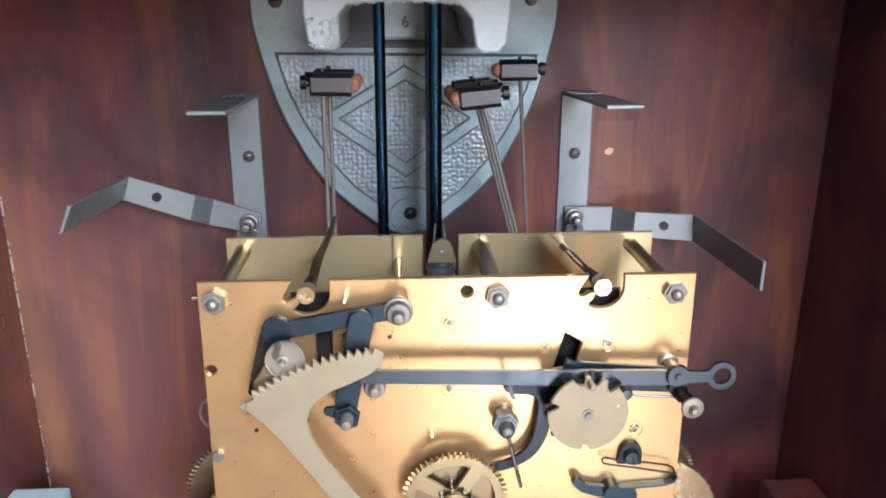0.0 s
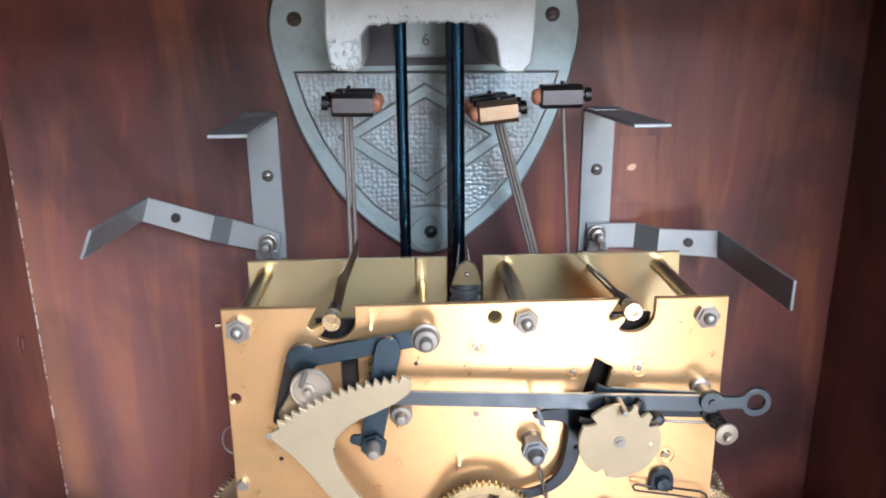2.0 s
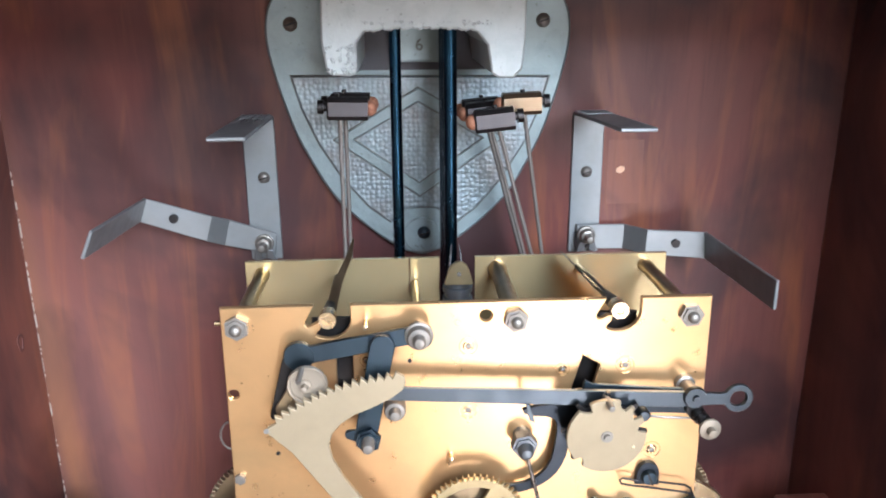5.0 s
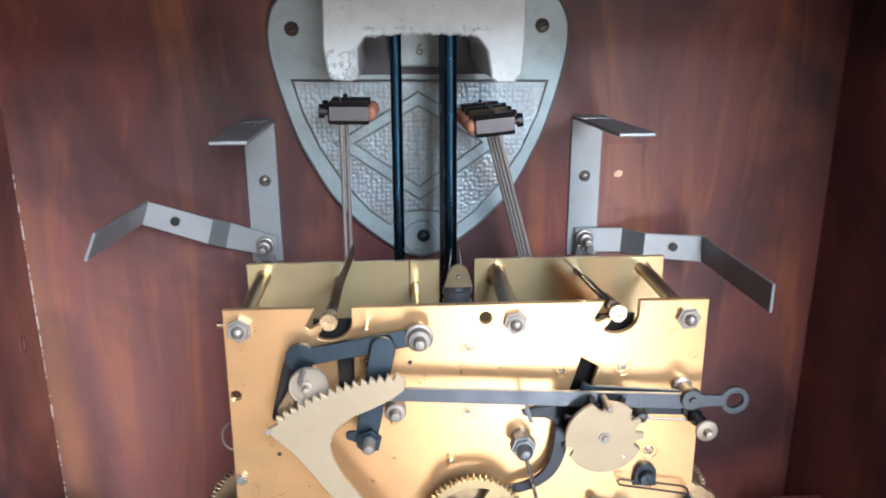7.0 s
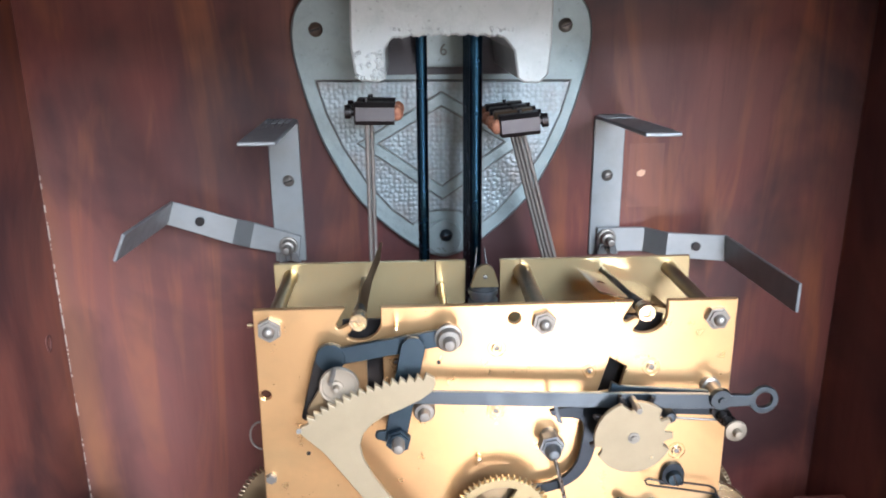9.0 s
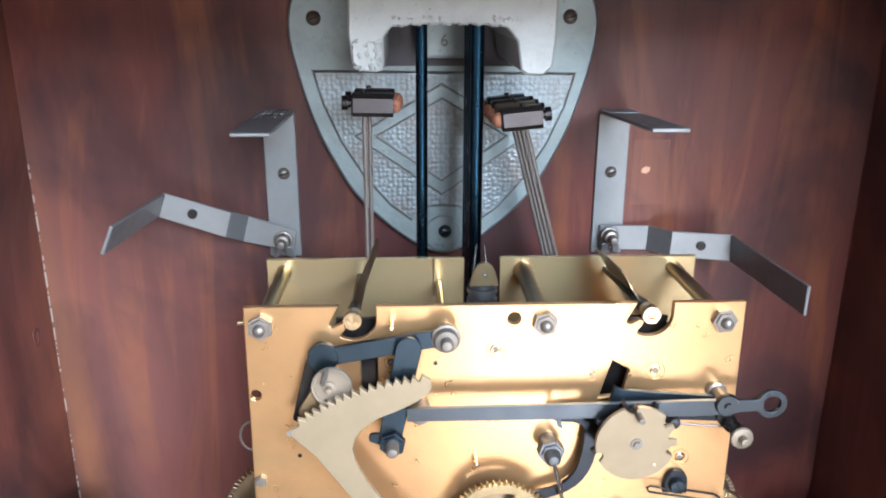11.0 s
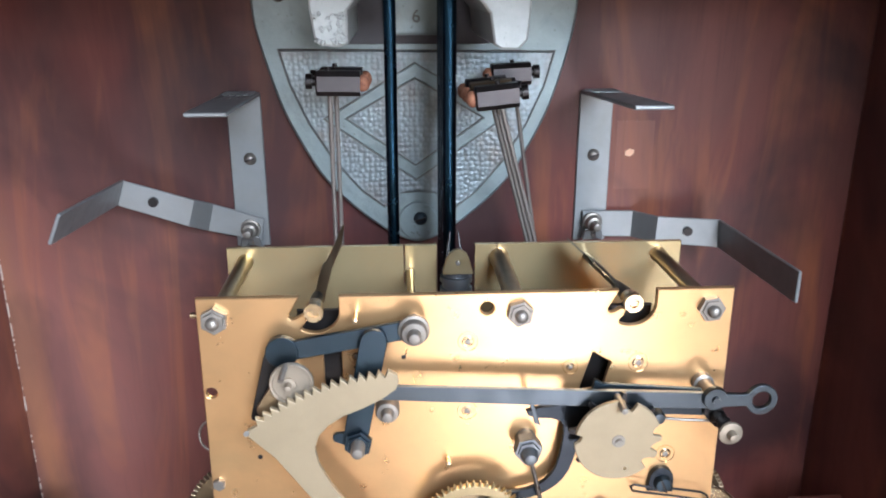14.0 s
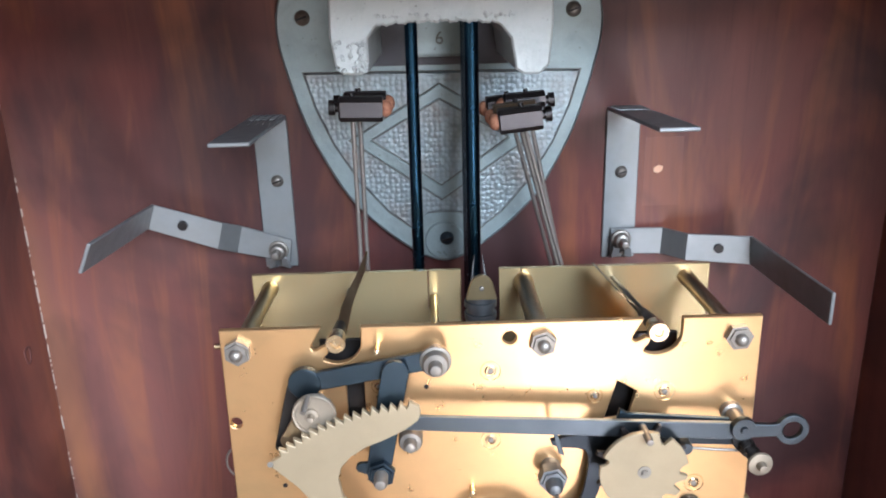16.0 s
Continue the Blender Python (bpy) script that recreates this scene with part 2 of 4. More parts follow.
RECESS_SHADE = cast_mat("shaded_casting", (0.115, 0.105, 0.115), 0.6, 0.4, 0.3)
GROOVE = plain_mat("dark_line", (0.13, 0.12, 0.11), 0.7, 200)
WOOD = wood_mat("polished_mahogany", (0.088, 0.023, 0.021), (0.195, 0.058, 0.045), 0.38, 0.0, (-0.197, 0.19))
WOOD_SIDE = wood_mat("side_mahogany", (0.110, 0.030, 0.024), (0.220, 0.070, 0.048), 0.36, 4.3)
GLUE = plain_mat("old_glue", (0.42, 0.32, 0.27), 0.7, 900)
BARE = plain_mat("bare_wood", (0.75, 0.42, 0.28), 0.8, 600)
STAIN = wood_mat("unfaded_mahogany", (0.150, 0.050, 0.038), (0.240, 0.085, 0.060), 0.45, 0.0)
PALE = plain_mat("grey_green_paint", (0.34, 0.42, 0.42), 0.4, 120)
PLASTER = plain_mat("off_white_plaster", (0.66, 0.65, 0.63), 0.9, 4, 0.1)
PAPER = plain_mat("tan_wallpaper", (0.47, 0.37, 0.28), 0.85, 6, 0.3)
FLOORING = plain_mat("floor_boards", (0.34, 0.27, 0.20), 0.5, 6, 0.4)


# ---- mesh helpers ----
def part(name, bm, mat, parent=None, label="", smooth=None):
    """One mesh object; its coordinates are the world's, whatever its parent."""
    me = bpy.data.meshes.new(name)
    bmesh.ops.recalc_face_normals(bm, faces=bm.faces)
    for f in bm.faces:
        f.smooth = smooth is not None
    bm.to_mesh(me)
    bm.free()
    if smooth is not None:
        me.set_sharp_from_angle(angle=radians(smooth))
    me.materials.append(mat)
    ob = new(name, me)
    if parent is not None:
        ob.parent = parent
        ob.location = -origin_of(parent)
    if label:
        ob["label"] = label
    return ob


def origin_of(ob):
    at = Vector((0, 0, 0))
    while ob is not None:
        at = at + ob.location
        ob = ob.parent
    return at


def thing(name, base, label, category, group="", kind=""):
    ob = new(name)
    ob.location = base
    ob.empty_display_size = 0.02
    return tagged(ob, label, category, group, kind)


def joined(*bms):
    """Several bmeshes as one."""
    out = bms[0]
    for b in bms[1:]:
        me = bpy.data.meshes.new("tmp")
        b.to_mesh(me)
        b.free()
        out.from_mesh(me)
        bpy.data.meshes.remove(me)
    return out


def box(x0, x1, y0, y1, z0, z1, bevel=0.0, segs=2):
    bm = bmesh.new()
    bmesh.ops.create_cube(bm, size=1.0)
    for v in bm.verts:
        v.co = Vector((x0 + (v.co.x + 0.5) * (x1 - x0), y0 + (v.co.y + 0.5) * (y1 - y0), z0 + (v.co.z + 0.5) * (z1 - z0)))
    if bevel:
        bmesh.ops.bevel(bm, geom=list(bm.edges), offset=bevel, segments=segs, affect="EDGES", profile=0.6)
    return bm


def ring_pts(x, z, r, n=20, turn=0.0):
    return [(x + r * math.cos(turn + 2 * math.pi * i / n), z + r * math.sin(turn + 2 * math.pi * i / n)) for i in range(n)]


def inside(p, loop):
    hit = False
    for (ax, az), (bx, bz) in zip(loop, loop[1:] + loop[:1]):
        if (az > p.y) != (bz > p.y) and p.x < (bx - ax) * (p.y - az) / (bz - az) + ax:
            hit = not hit
    return hit


def slab(outline, y0, y1, holes=(), bevel=0.0002):
    """A flat part cut from sheet: an outline in x and z, with holes, from y0 (front) to y1."""
    from mathutils.geometry import delaunay_2d_cdt
    pts, edges = [], []
    for loop in (outline, *holes):
        k = len(pts)
        pts += [Vector(p) for p in loop]
        edges += [(k + i, k + (i + 1) % len(loop)) for i in range(len(loop))]
    vs, es, fs, _, _, _ = delaunay_2d_cdt(pts, edges, [], 1, 1e-7)
    fs = [f for f in fs if not any(inside(sum((vs[i] for i in f), Vector((0, 0))) / len(f), h) for h in holes)]
    bm = bmesh.new()
    bv = [bm.verts.new((p.x, y0, p.y)) for p in vs]
    for f in fs:
        bm.faces.new([bv[i] for i in f])
    loose = [v for v in bm.verts if not v.link_faces]
    bmesh.ops.delete(bm, geom=loose, context="VERTS")
    got = bmesh.ops.extrude_face_region(bm, geom=list(bm.faces))
    bmesh.ops.translate(bm, verts=[g for g in got["geom"] if isinstance(g, bmesh.types.BMVert)], vec=(0, y1 - y0, 0))
    bmesh.ops.recalc_face_normals(bm, faces=bm.faces)
    if not holes:
        bmesh.ops.dissolve_limit(bm, angle_limit=0.01, verts=bm.verts, edges=bm.edges)
    if bevel:
        rim = [e for e in bm.edges if len(e.link_faces) == 2 and e.calc_face_angle() > 1.2
               and all(abs(v.co.y - y0) < 1e-6 for v in e.verts)]
        bmesh.ops.bevel(bm, geom=rim, offset=bevel, segments=1, affect="EDGES", clamp_overlap=True)
    bmesh.ops.triangulate(bm, faces=[f for f in bm.faces if len(f.verts) > 4])
    return bm


def lathe(x, z, profile, n=24, axis="y"):
    """A turned part: (radius, place along the axis) pairs from front to back."""
    bm = bmesh.new()
    rings = []
    for r, y in profile:
        if r < 1e-6:
            rings.append([bm.verts.new((x, y, z))])
        else:
            rings.append([bm.verts.new((x + r * math.cos(2 * math.pi * i / n), y, z + r * math.sin(2 * math.pi * i / n))) for i in range(n)])
    for a, b in zip(rings, rings[1:]):
        if len(a) == 1 and len(b) == 1:
            continue
        for i in range(n):
            j = (i + 1) % n
            if len(a) == 1:
                bm.faces.new((a[0], b[i], b[j]))
            elif len(b) == 1:
                bm.faces.new((a[i], a[j], b[0]))
            else:
                bm.faces.new((a[i], a[j], b[j], b[i]))
    for end in (rings[0], rings[-1]):
        if len(end) > 1:
            bm.faces.new(end)
    return bm


def tube(points, r, n=12, r_end=None):
    """A round wire along points."""
    pts = [Vector(p) for p in points]
    bm = bmesh.new()
    rings, side = [], None
    for i, p in enumerate(pts):
        d = (pts[min(i + 1, len(pts) - 1)] - pts[max(i - 1, 0)]).normalized()
        if side is None:
            side = d.cross(Vector((0.3, 0.2, 0.93) if abs(d.z) < 0.8 else (1, 0.1, 0))).normalized()
        side = (side - d * side.dot(d)).normalized()
        up = d.cross(side)
        rr = r if r_end is None else r + (r_end - r) * i / (len(pts) - 1)
        rings.append([bm.verts.new(p + rr * (math.cos(2 * math.pi * k / n) * side + math.sin(2 * math.pi * k / n) * up)) for k in range(n)])
    for a, b in zip(rings, rings[1:]):
        for i in range(n):
            j = (i + 1) % n
            bm.faces.new((a[i], a[j], b[j], b[i]))
    bm.faces.new(rings[0])
    bm.faces.new(rings[-1])
    return bm


def strap(stations, thick):
    """A bent flat strip: pairs of edge points along its length."""
    st = [(Vector(a), Vector(b)) for a, b in stations]
    bm = bmesh.new()
    rows = []
    for i, (a, b) in enumerate(st):
        p, q = st[max(i - 1, 0)], st[min(i + 1, len(st) - 1)]
        along = ((q[0] + q[1]) - (p[0] + p[1])).normalized()
        nrm = along.cross(b - a).normalized() * thick / 2
        rows.append([bm.verts.new(c) for c in (a + nrm, b + nrm, b - nrm, a - nrm)])
    for r0, r1 in zip(rows, rows[1:]):
        for i in range(4):
            j = (i + 1) % 4
            bm.faces.new((r0[i], r0[j], r1[j], r1[i]))
    bm.faces.new(rows[0])
    bm.faces.new(rows[-1])
    bmesh.ops.recalc_face_normals(bm, faces=bm.faces)
    long_edges = [e for e in bm.edges if e.calc_face_angle() > 1.2]
    bmesh.ops.bevel(bm, geom=long_edges, offset=thick * 0.22, segments=1, affect="EDGES")
    return bm


def capsule(x0, z0, x1, z1, w0, w1=None, n=10):
    """Outline of a bar with round ends."""
    w1 = w1 or w0
    a = math.atan2(z1 - z0, x1 - x0)
    out = [(x0 + w0 * math.cos(a + math.pi / 2 + math.pi * i / n), z0 + w0 * math.sin(a + math.pi / 2 + math.pi * i / n)) for i in range(n + 1)]
    out += [(x1 + w1 * math.cos(a - math.pi / 2 + math.pi * i / n), z1 + w1 * math.sin(a - math.pi / 2 + math.pi * i / n)) for i in range(n + 1)]
    return out


def gear_outline(x, z, r, teeth, depth, turn=0.0, top=0.35):
    out = []
    for i in range(teeth):
        for u, rr in ((0.0, r - depth), (0.5 - top / 2 - 0.06, r - depth * 0.9), (0.5 - top / 4, r), (0.5 + top / 4, r), (0.5 + top / 2 + 0.06, r - depth * 0.9)):
            a = turn + 2 * math.pi * (i + u) / teeth
            out.append((x + rr * math.cos(a), z + rr * math.sin(a)))
    return out


def hex_nut(x, z, across, y0, y1, turn=0.2):
    """A six-sided nut with a turned, chamfered face."""
    r = across / 2 / math.cos(math.pi / 6)
    bm = slab(ring_pts(x, z, r, 6, turn), y0, y1, bevel=0)
    rim = [e for e in bm.edges if all(abs(v.co.y - y0) < 1e-6 for v in e.verts) and len(e.link_faces) == 2 and e.calc_face_angle() > 1]
    bmesh.ops.bevel(bm, geom=rim, offset=across * 0.11, segments=2, affect="EDGES")
    return bm


# ---- the room that gives the light ----
def room():
    x0, x1, y0, y1, z0, z1 = -1.9, SIDE_X, DOOR_Y, 0.62, -1.75, 1.60
    t = 0.12
    fl = tagged(part("floor", box(x0, x1, y0, y1, z0 - t, z0), FLOORING), "brown wooden floor of the room", "floor", kind="structure")
    tagged(part("ceiling", box(x0, x1, y0, y1, z1, z1 + t), PLASTER), "plain white plaster ceiling", "ceiling", kind="structure")
    tagged(part("wall_north", box(x0 - t, x1 + t, y1, y1 + t, z0 - t, z1 + t), PLASTER), "off-white wall behind the clock case", "wall", kind="structure")
    tagged(part("wall_west", box(x0 - t, x0, y0, y1, z0 - t, z1 + t), PLASTER), "plain off-white side wall", "wall", kind="structure")
    bm = slab([(y0, z0 - t), (y1, z0 - t), (y1, z1 + t), (y0, z1 + t)], 0, t, holes=[[(SIDE_Y0, SIDE_Z0), (SIDE_Y1, SIDE_Z0), (SIDE_Y1, SIDE_Z1), (SIDE_Y0, SIDE_Z1)]], bevel=0)
    for v in bm.verts:
        v.co = Vector((x1 + v.co.y, v.co.x, v.co.z))
    tagged(part("wall_east", bm, PLASTER), "off-white side wall with a daylight opening", "wall", kind="structure")
    # unseen wall, tan for the brass to mirror; third opening holds the fill lamp
    bm = slab([(x0 - t, z0 - t), (x1 + t, z0 - t), (x1 + t, z1 + t), (x0 - t, z1 + t)], y0 - t, y0,
              holes=[[(a, c), (b, c), (b, d), (a, d)] for a, b, c, d in
                     ((DOOR_X0, DOOR_X1, DOOR_Z0, DOOR_Z1), (LOW_X0, LOW_X1, LOW_Z0, LOW_Z1), (LEFT_X0, LEFT_X1, LEFT_Z0, LEFT_Z1))], bevel=0)
    tagged(part("wall_south", bm, PAPER), "tan papered wall with window openings", "wall", kind="structure")


room()

# ---- the clock case ----
BACK = 0.404
LEFT, RIGHT = -0.1965, 0.2165


def clock_case():
    c = thing("clock_case", (0.009, 0.3, -1.75), "tall polished mahogany clock case, open at the front", "clock case")
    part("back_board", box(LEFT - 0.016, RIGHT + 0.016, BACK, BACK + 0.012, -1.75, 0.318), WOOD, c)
    # unseen board; its height and front edge are set to shade the upper case
    part("top_board", box(LEFT - 0.02, RIGHT + 0.02, 0.185, BACK + 0.012, 0.318, 0.334, 0.002), WOOD_SIDE, c)
    part("side_panel", box(LEFT - 0.016, LEFT, 0.20, BACK, -1.60, 0.318, 0.001), WOOD_SIDE, c)
    # runs further forward, out of view, to shade the right side
    part("side_panel", box(RIGHT, RIGHT + 0.016, 0.07, BACK, -1.60, 0.318, 0.001), WOOD_SIDE, c)
    part("seat_board", box(LEFT, RIGHT, 0.23, 0.325, 0.000, 0.020, 0.001), WOOD_SIDE, c)
    part("plinth", box(LEFT - 0.03, RIGHT + 0.03, 0.14, BACK, -1.75, -1.60, 0.003), WOOD_SIDE, c)
    part("corner_block", box(LEFT + 0.0002, LEFT + 0.028, 0.300, 0.367, -0.02, 0.060, 0.0015), PALE, c, "grey-green painted block")
    # painted like the left block; dark wood colour stands for its shade
    part("corner_block", box(RIGHT - 0.028, RIGHT - 0.0002, 0.300, 0.367, -0.02, 0.051, 0.0015), WOOD_SIDE, c)
    rng = random.Random(11)
    z = 0.225
    while z > 0.03:
        step = 0.001 + 0.007 * rng.random() ** 2
        wide = 0.00015 + 0.0004 * rng.random()
        part("glue_fleck", box(LEFT, LEFT + wide, BACK - 0.0006, BACK + 0.0005, z - step, z), GLUE, c, "pale chipped glue in the joint")
        z -= step + (0.016 * rng.random() if rng.random() < 0.45 else 0.0008 + 0.002 * rng.random())
    scar = [(0.3848 + 0.0030 * math.cos(a) * (1 + 0.2 * math.sin(3 * a)), 0.1428 + 0.0055 * math.sin(a) * (1 + 0.15 * math.cos(2 * a))) for a in [2 * math.pi * k / 18 for k in range(18)]]
    bm = slab(scar, 0, 0.0004, [[(0.3848 + (x - 0.3848) * 0.6, 0.1428 + (z - 0.1428) * 0.7) for x, z in scar]], bevel=0)
    for v in bm.verts:
        v.co = Vector((LEFT + v.co.y, v.co.x, v.co.z))
    part("scar", bm, STAIN, c, "pale scar in the polish")
    part("mounting_mark", box(0.0985, 0.1165, BACK - 0.0001, BACK + 0.001, 0.203, 0.236), STAIN, c, "unfaded patch where a bracket sat")
    part("screw_hole", slab([(0.1030, 0.2195), (0.1052, 0.2190), (0.1070, 0.2203), (0.1072, 0.2222), (0.1050, 0.2228), (0.1028, 0.2214)],
                            BACK - 0.0006, BACK + 0.001, bevel=0.0001), BARE, c, "splintered hole in bare wood")
    return c


clock_case()


# ---- bent steel brackets on the back board ----
def round_screw(x, z, r, y_face, mat, parent, name="screw"):
    """A domed, slotted screw head on a face."""
    bm = lathe(x, z, [(0, y_face - r * 0.75), (r * 0.5, y_face - r * 0.66), (r * 0.85, y_face - r * 0.36), (r, y_face + 0.0002)], 20)
    screw = part(name, bm, mat, parent, smooth=50)
    part("slot", slab(capsule(x - r * 0.6, z - r * 0.2, x + r * 0.6, z + r * 0.2, r * 0.13), y_face - r * 0.76, y_face - r * 0.40, bevel=0), DARK, screw)
    return screw


def bracket(side):
    """Upright strap with a forward tab, and a swinging arm on a bolt."""
    left = side < 0
    b = thing("steel_bracket", (-0.0755 if left else 0.0875, BACK, 0.178),
              "bare steel strap bracket with a bent arm on the case back", "bracket", "brackets beside the movement")
    if left:
        xa, xb, ta, tb, top, tip = -0.0832, -0.0676, -0.0792, -0.0645, 0.2502, 0.2548
    else:
        xa, xb, ta, tb, top, tip = 0.0795, 0.0952, 0.0780, 0.0925, 0.2502, 0.2560
    y = BACK - 0.0009
    part("strap", strap([((xa, y, 0.178), (xb, y, 0.178)), ((xa, y, top - 0.0015), (xb, y, top - 0.0015)),
                         ((xa, y - 0.0015, top), (xb, y - 0.0015, top)), ((ta, 0.311, tip), (tb, 0.311, tip))], 0.0016), STRAP, b)
    if left:
        st = [((-0.0690, 0.3985, 0.1925), (-0.0705, 0.3985, 0.1815)), ((-0.0920, 0.3985, 0.2000), (-0.0955, 0.3985, 0.1870)),
              ((-0.0985, 0.3895, 0.2045), (-0.1020, 0.3895, 0.1920)), ((-0.1285, 0.3875, 0.2145), (-0.1325, 0.3875, 0.2030)),
              ((-0.1262, 0.3120, 0.2200), (-0.1312, 0.3120, 0.2088))]
        hole, px, pz = (-0.116, 0.2042), -0.0755, 0.1878
    else:
        st = [((0.0830, 0.4005, 0.1935), (0.0830, 0.4005, 0.1805)), ((0.1080, 0.4005, 0.1930), (0.1075, 0.4005, 0.1800)),
              ((0.1160, 0.3868, 0.1938), (0.1155, 0.3868, 0.1810)), ((0.1450, 0.3850, 0.1922), (0.1460, 0.3850, 0.1785)),
              ((0.1472, 0.3105, 0.1932), (0.1472, 0.3105, 0.1802))]
        hole, px, pz = (0.130, 0.1868), 0.0875, 0.1885
    for k in range(5 if left else 0):
        u = 0.12 + 0.19 * k
        part("flute", tube([(xa + (xb - xa) * u, y - 0.003, top + 0.0009), (xa + (xb - xa) * u + 0.0012, y - 0.036, top + 0.0025)], 0.0008, 8, 0.0003), STRAP, b, smooth=60)
    for k in range(4):
        f = 0.03 + 0.055 * k
        yy, zz = y - 0.0015 + (0.311 - y) * f, top + (tip - top) * f + 0.0008
        part("rib", tube([(xa + (ta - xa) * f + 0.001, yy, zz), (xb + (tb - xb) * f - 0.001, yy, zz)], 0.0007, 8), STRAP, b, smooth=60)
    arm = part("arm", strap(st, 0.0014), STRAP, b)
    yh = 0.3875 if left else 0.3852
    part("hole", lathe(hole[0], hole[1], [(0.0022, yh - 0.0011), (0.0022, yh + 0.0011)], 18), DARK, arm, "dark drilled hole")
    round_screw(-0.0742 if left else 0.0872, 0.2203, 0.0030, y - 0.0008, STEEL, b)
    bolt = part("bolt", lathe(px, pz, [(0.0, 0.3865), (0.0018, 0.3870), (0.0021, 0.3880), (0.0021, 0.3925), (0.0032, 0.3928), (0.0037, 0.3940),
                                       (0.0038, 0.3962), (0.0046, 0.3964), (0.0048, 0.3972), (0.0046, 0.3985), (0.002, 0.4030)], 24), STEEL, b, smooth=40)
    part("rivet", lathe(px + 0.0015, pz - 0.0068, [(0, 0.3975), (0.0012, 0.3978), (0.0016, 0.4025)], 12), STEEL, b, smooth=50)
    for sx in (-1, 1):
        part("tongue", strap([((px + sx * 0.0012, 0.3945, pz - 0.0020), (px + sx * 0.0042, 0.3945, pz - 0.0030)), ((px + sx * 0.0015, 0.3960, pz - 0.0070), (px + sx * 0.0050, 0.3960, pz - 0.0082)),
                              ((px + sx * 0.0018, 0.4020, pz - 0.0095), (px + sx * 0.0050, 0.4020, pz - 0.0100))], 0.0010), STRAP, b)
    return b


bracket(-1)
bracket(1)


# ---- the gong casting with its rods ----
SHIELD = [(0.0620, 0.3105), (0.0690, 0.3040), (0.0718, 0.2940), (0.0715, 0.2840), (0.0698, 0.2750), (0.0660, 0.2600), (0.0602, 0.2420), (0.0535, 0.2285), (0.0455, 0.2140),
          (0.0370, 0.2040), (0.0260, 0.1940), (0.0140, 0.1850), (0.0070, 0.1815)]


def smooth_loop(pts, rounds=2):
    for _ in range(rounds):
        out = []
        for i, p in enumerate(pts):
            q = pts[(i + 1) % len(pts)]
            out += [(0.75 * p[0] + 0.25 * q[0], 0.75 * p[1] + 0.25 * q[1]), (0.25 * p[0] + 0.75 * q[0], 0.25 * p[1] + 0.75 * q[1])]
        pts = out
    return pts


def gong_bracket():
    g = thing("gong_bracket", (0.0035, BACK, 0.18), "silvered cast-iron shield bracket holding blued chime rods", "gong bracket")
    cx = 0.0035
    half = [(cx + w, z) for w, z in SHIELD]
    loop = smooth_loop([(cx + 0.045, 0.3145)] + half + [(cx, 0.1795)] + [(2 * cx - x, z) for x, z in reversed(half)] + [(cx - 0.045, 0.3145)], 2)
    yf = 0.3975
    part("shield", slab(loop, yf, BACK - 0.0002, bevel=0.0010), CAST, g)
    # dark sheet: the hollow's shade behind the rods, put into its colour
    part("recess", box(-0.0300, 0.0360, yf - 0.0007, yf + 0.001, 0.2722, 0.3140, 0.0004), RECESS_SHADE, g, "dark sheet with the recess's shade in its colour")
    # hammered panel: flat top, bowed flanks, cut short by the screw lug
    flank = [(-0.0575, 0.2700), (-0.0530, 0.2540), (-0.0455, 0.2370), (-0.0350, 0.2200), (-0.0225, 0.2055), (-0.0120, 0.1975)]
    lug = [(-0.0085, 0.2015), (-0.0040, 0.2045), (0.0035, 0.2050), (0.0110, 0.2045), (0.0155, 0.2015)]
    pan = flank + lug + [(2 * cx + 0.001 - x, z - 0.0012) for x, z in reversed(flank)]
    part("groove", slab([(cx + (x - cx) * 1.010, 0.236 + (z - 0.236) * 1.013) for x, z in pan], yf - 0.0003, yf + 0.001, bevel=0), GROOVE, g, "dark line round the panel")
    part("hammered_panel", slab(pan, yf - 0.0012, yf + 0.001, bevel=0.0007), HAMMERED, g, "finely hammered panel")
    dx, dz = 0.0025, 0.2375

    def dia(w, h):
        return [(dx + w, dz + 0.002), (dx, dz + h), (dx - w, dz + 0.002), (dx, dz - h)]
    part("diamond_groove", slab(dia(0.0418, 0.0271), yf - 0.0015, yf - 0.0005, [dia(0.0304, 0.0194)], bevel=0), GROOVE, g, "dark line round the diamond")
    part("diamond_trim", slab(dia(0.0408, 0.0264), yf - 0.0019, yf - 0.0005, [dia(0.0314, 0.0201)], bevel=0.0004), CAST, g)
    # horseshoe head that clamps the rods, rough from the mould
    n = 54
    inner = [(-0.0222, 0.2780), (-0.0222, 0.2890)]
    inner += [(-0.0195 + 0.043 * i / n, 0.2938 + 0.0003 * math.sin(i * 0.9) + 0.00025 * math.sin(i * 2.3) - 0.0012 * abs(2 * i / n - 1) ** 3) for i in range(n + 1)]
    inner += [(0.0268, 0.2880), (0.0285, 0.2775)]
    shoe = [(-0.0345, 0.3165), (-0.0352, 0.2900), (-0.0338, 0.2800), (-0.0300, 0.2772), (-0.0250, 0.2768)] + inner + \
        [(0.0310, 0.2758), (0.0370, 0.2757), (0.0402, 0.2790), (0.0412, 0.2900), (0.0415, 0.3165)]
    bm = slab(shoe, 0.3165, yf + 0.001, bevel=0.0007)
    head = part("clamp_head", bm, CAST_WHITE, g, "whitened rough casting")
    part("clamp_bar", box(-0.0095, 0.0140, 0.3820, yf + 0.0008, 0.2768, 0.3140, 0.0015), CAST, g)
    rng = random.Random(4)
    for k in range(150):
        x = -0.0342 + 0.0115 * rng.random() ** 0.6 if k % 3 else -0.022 + 0.05 * rng.random()
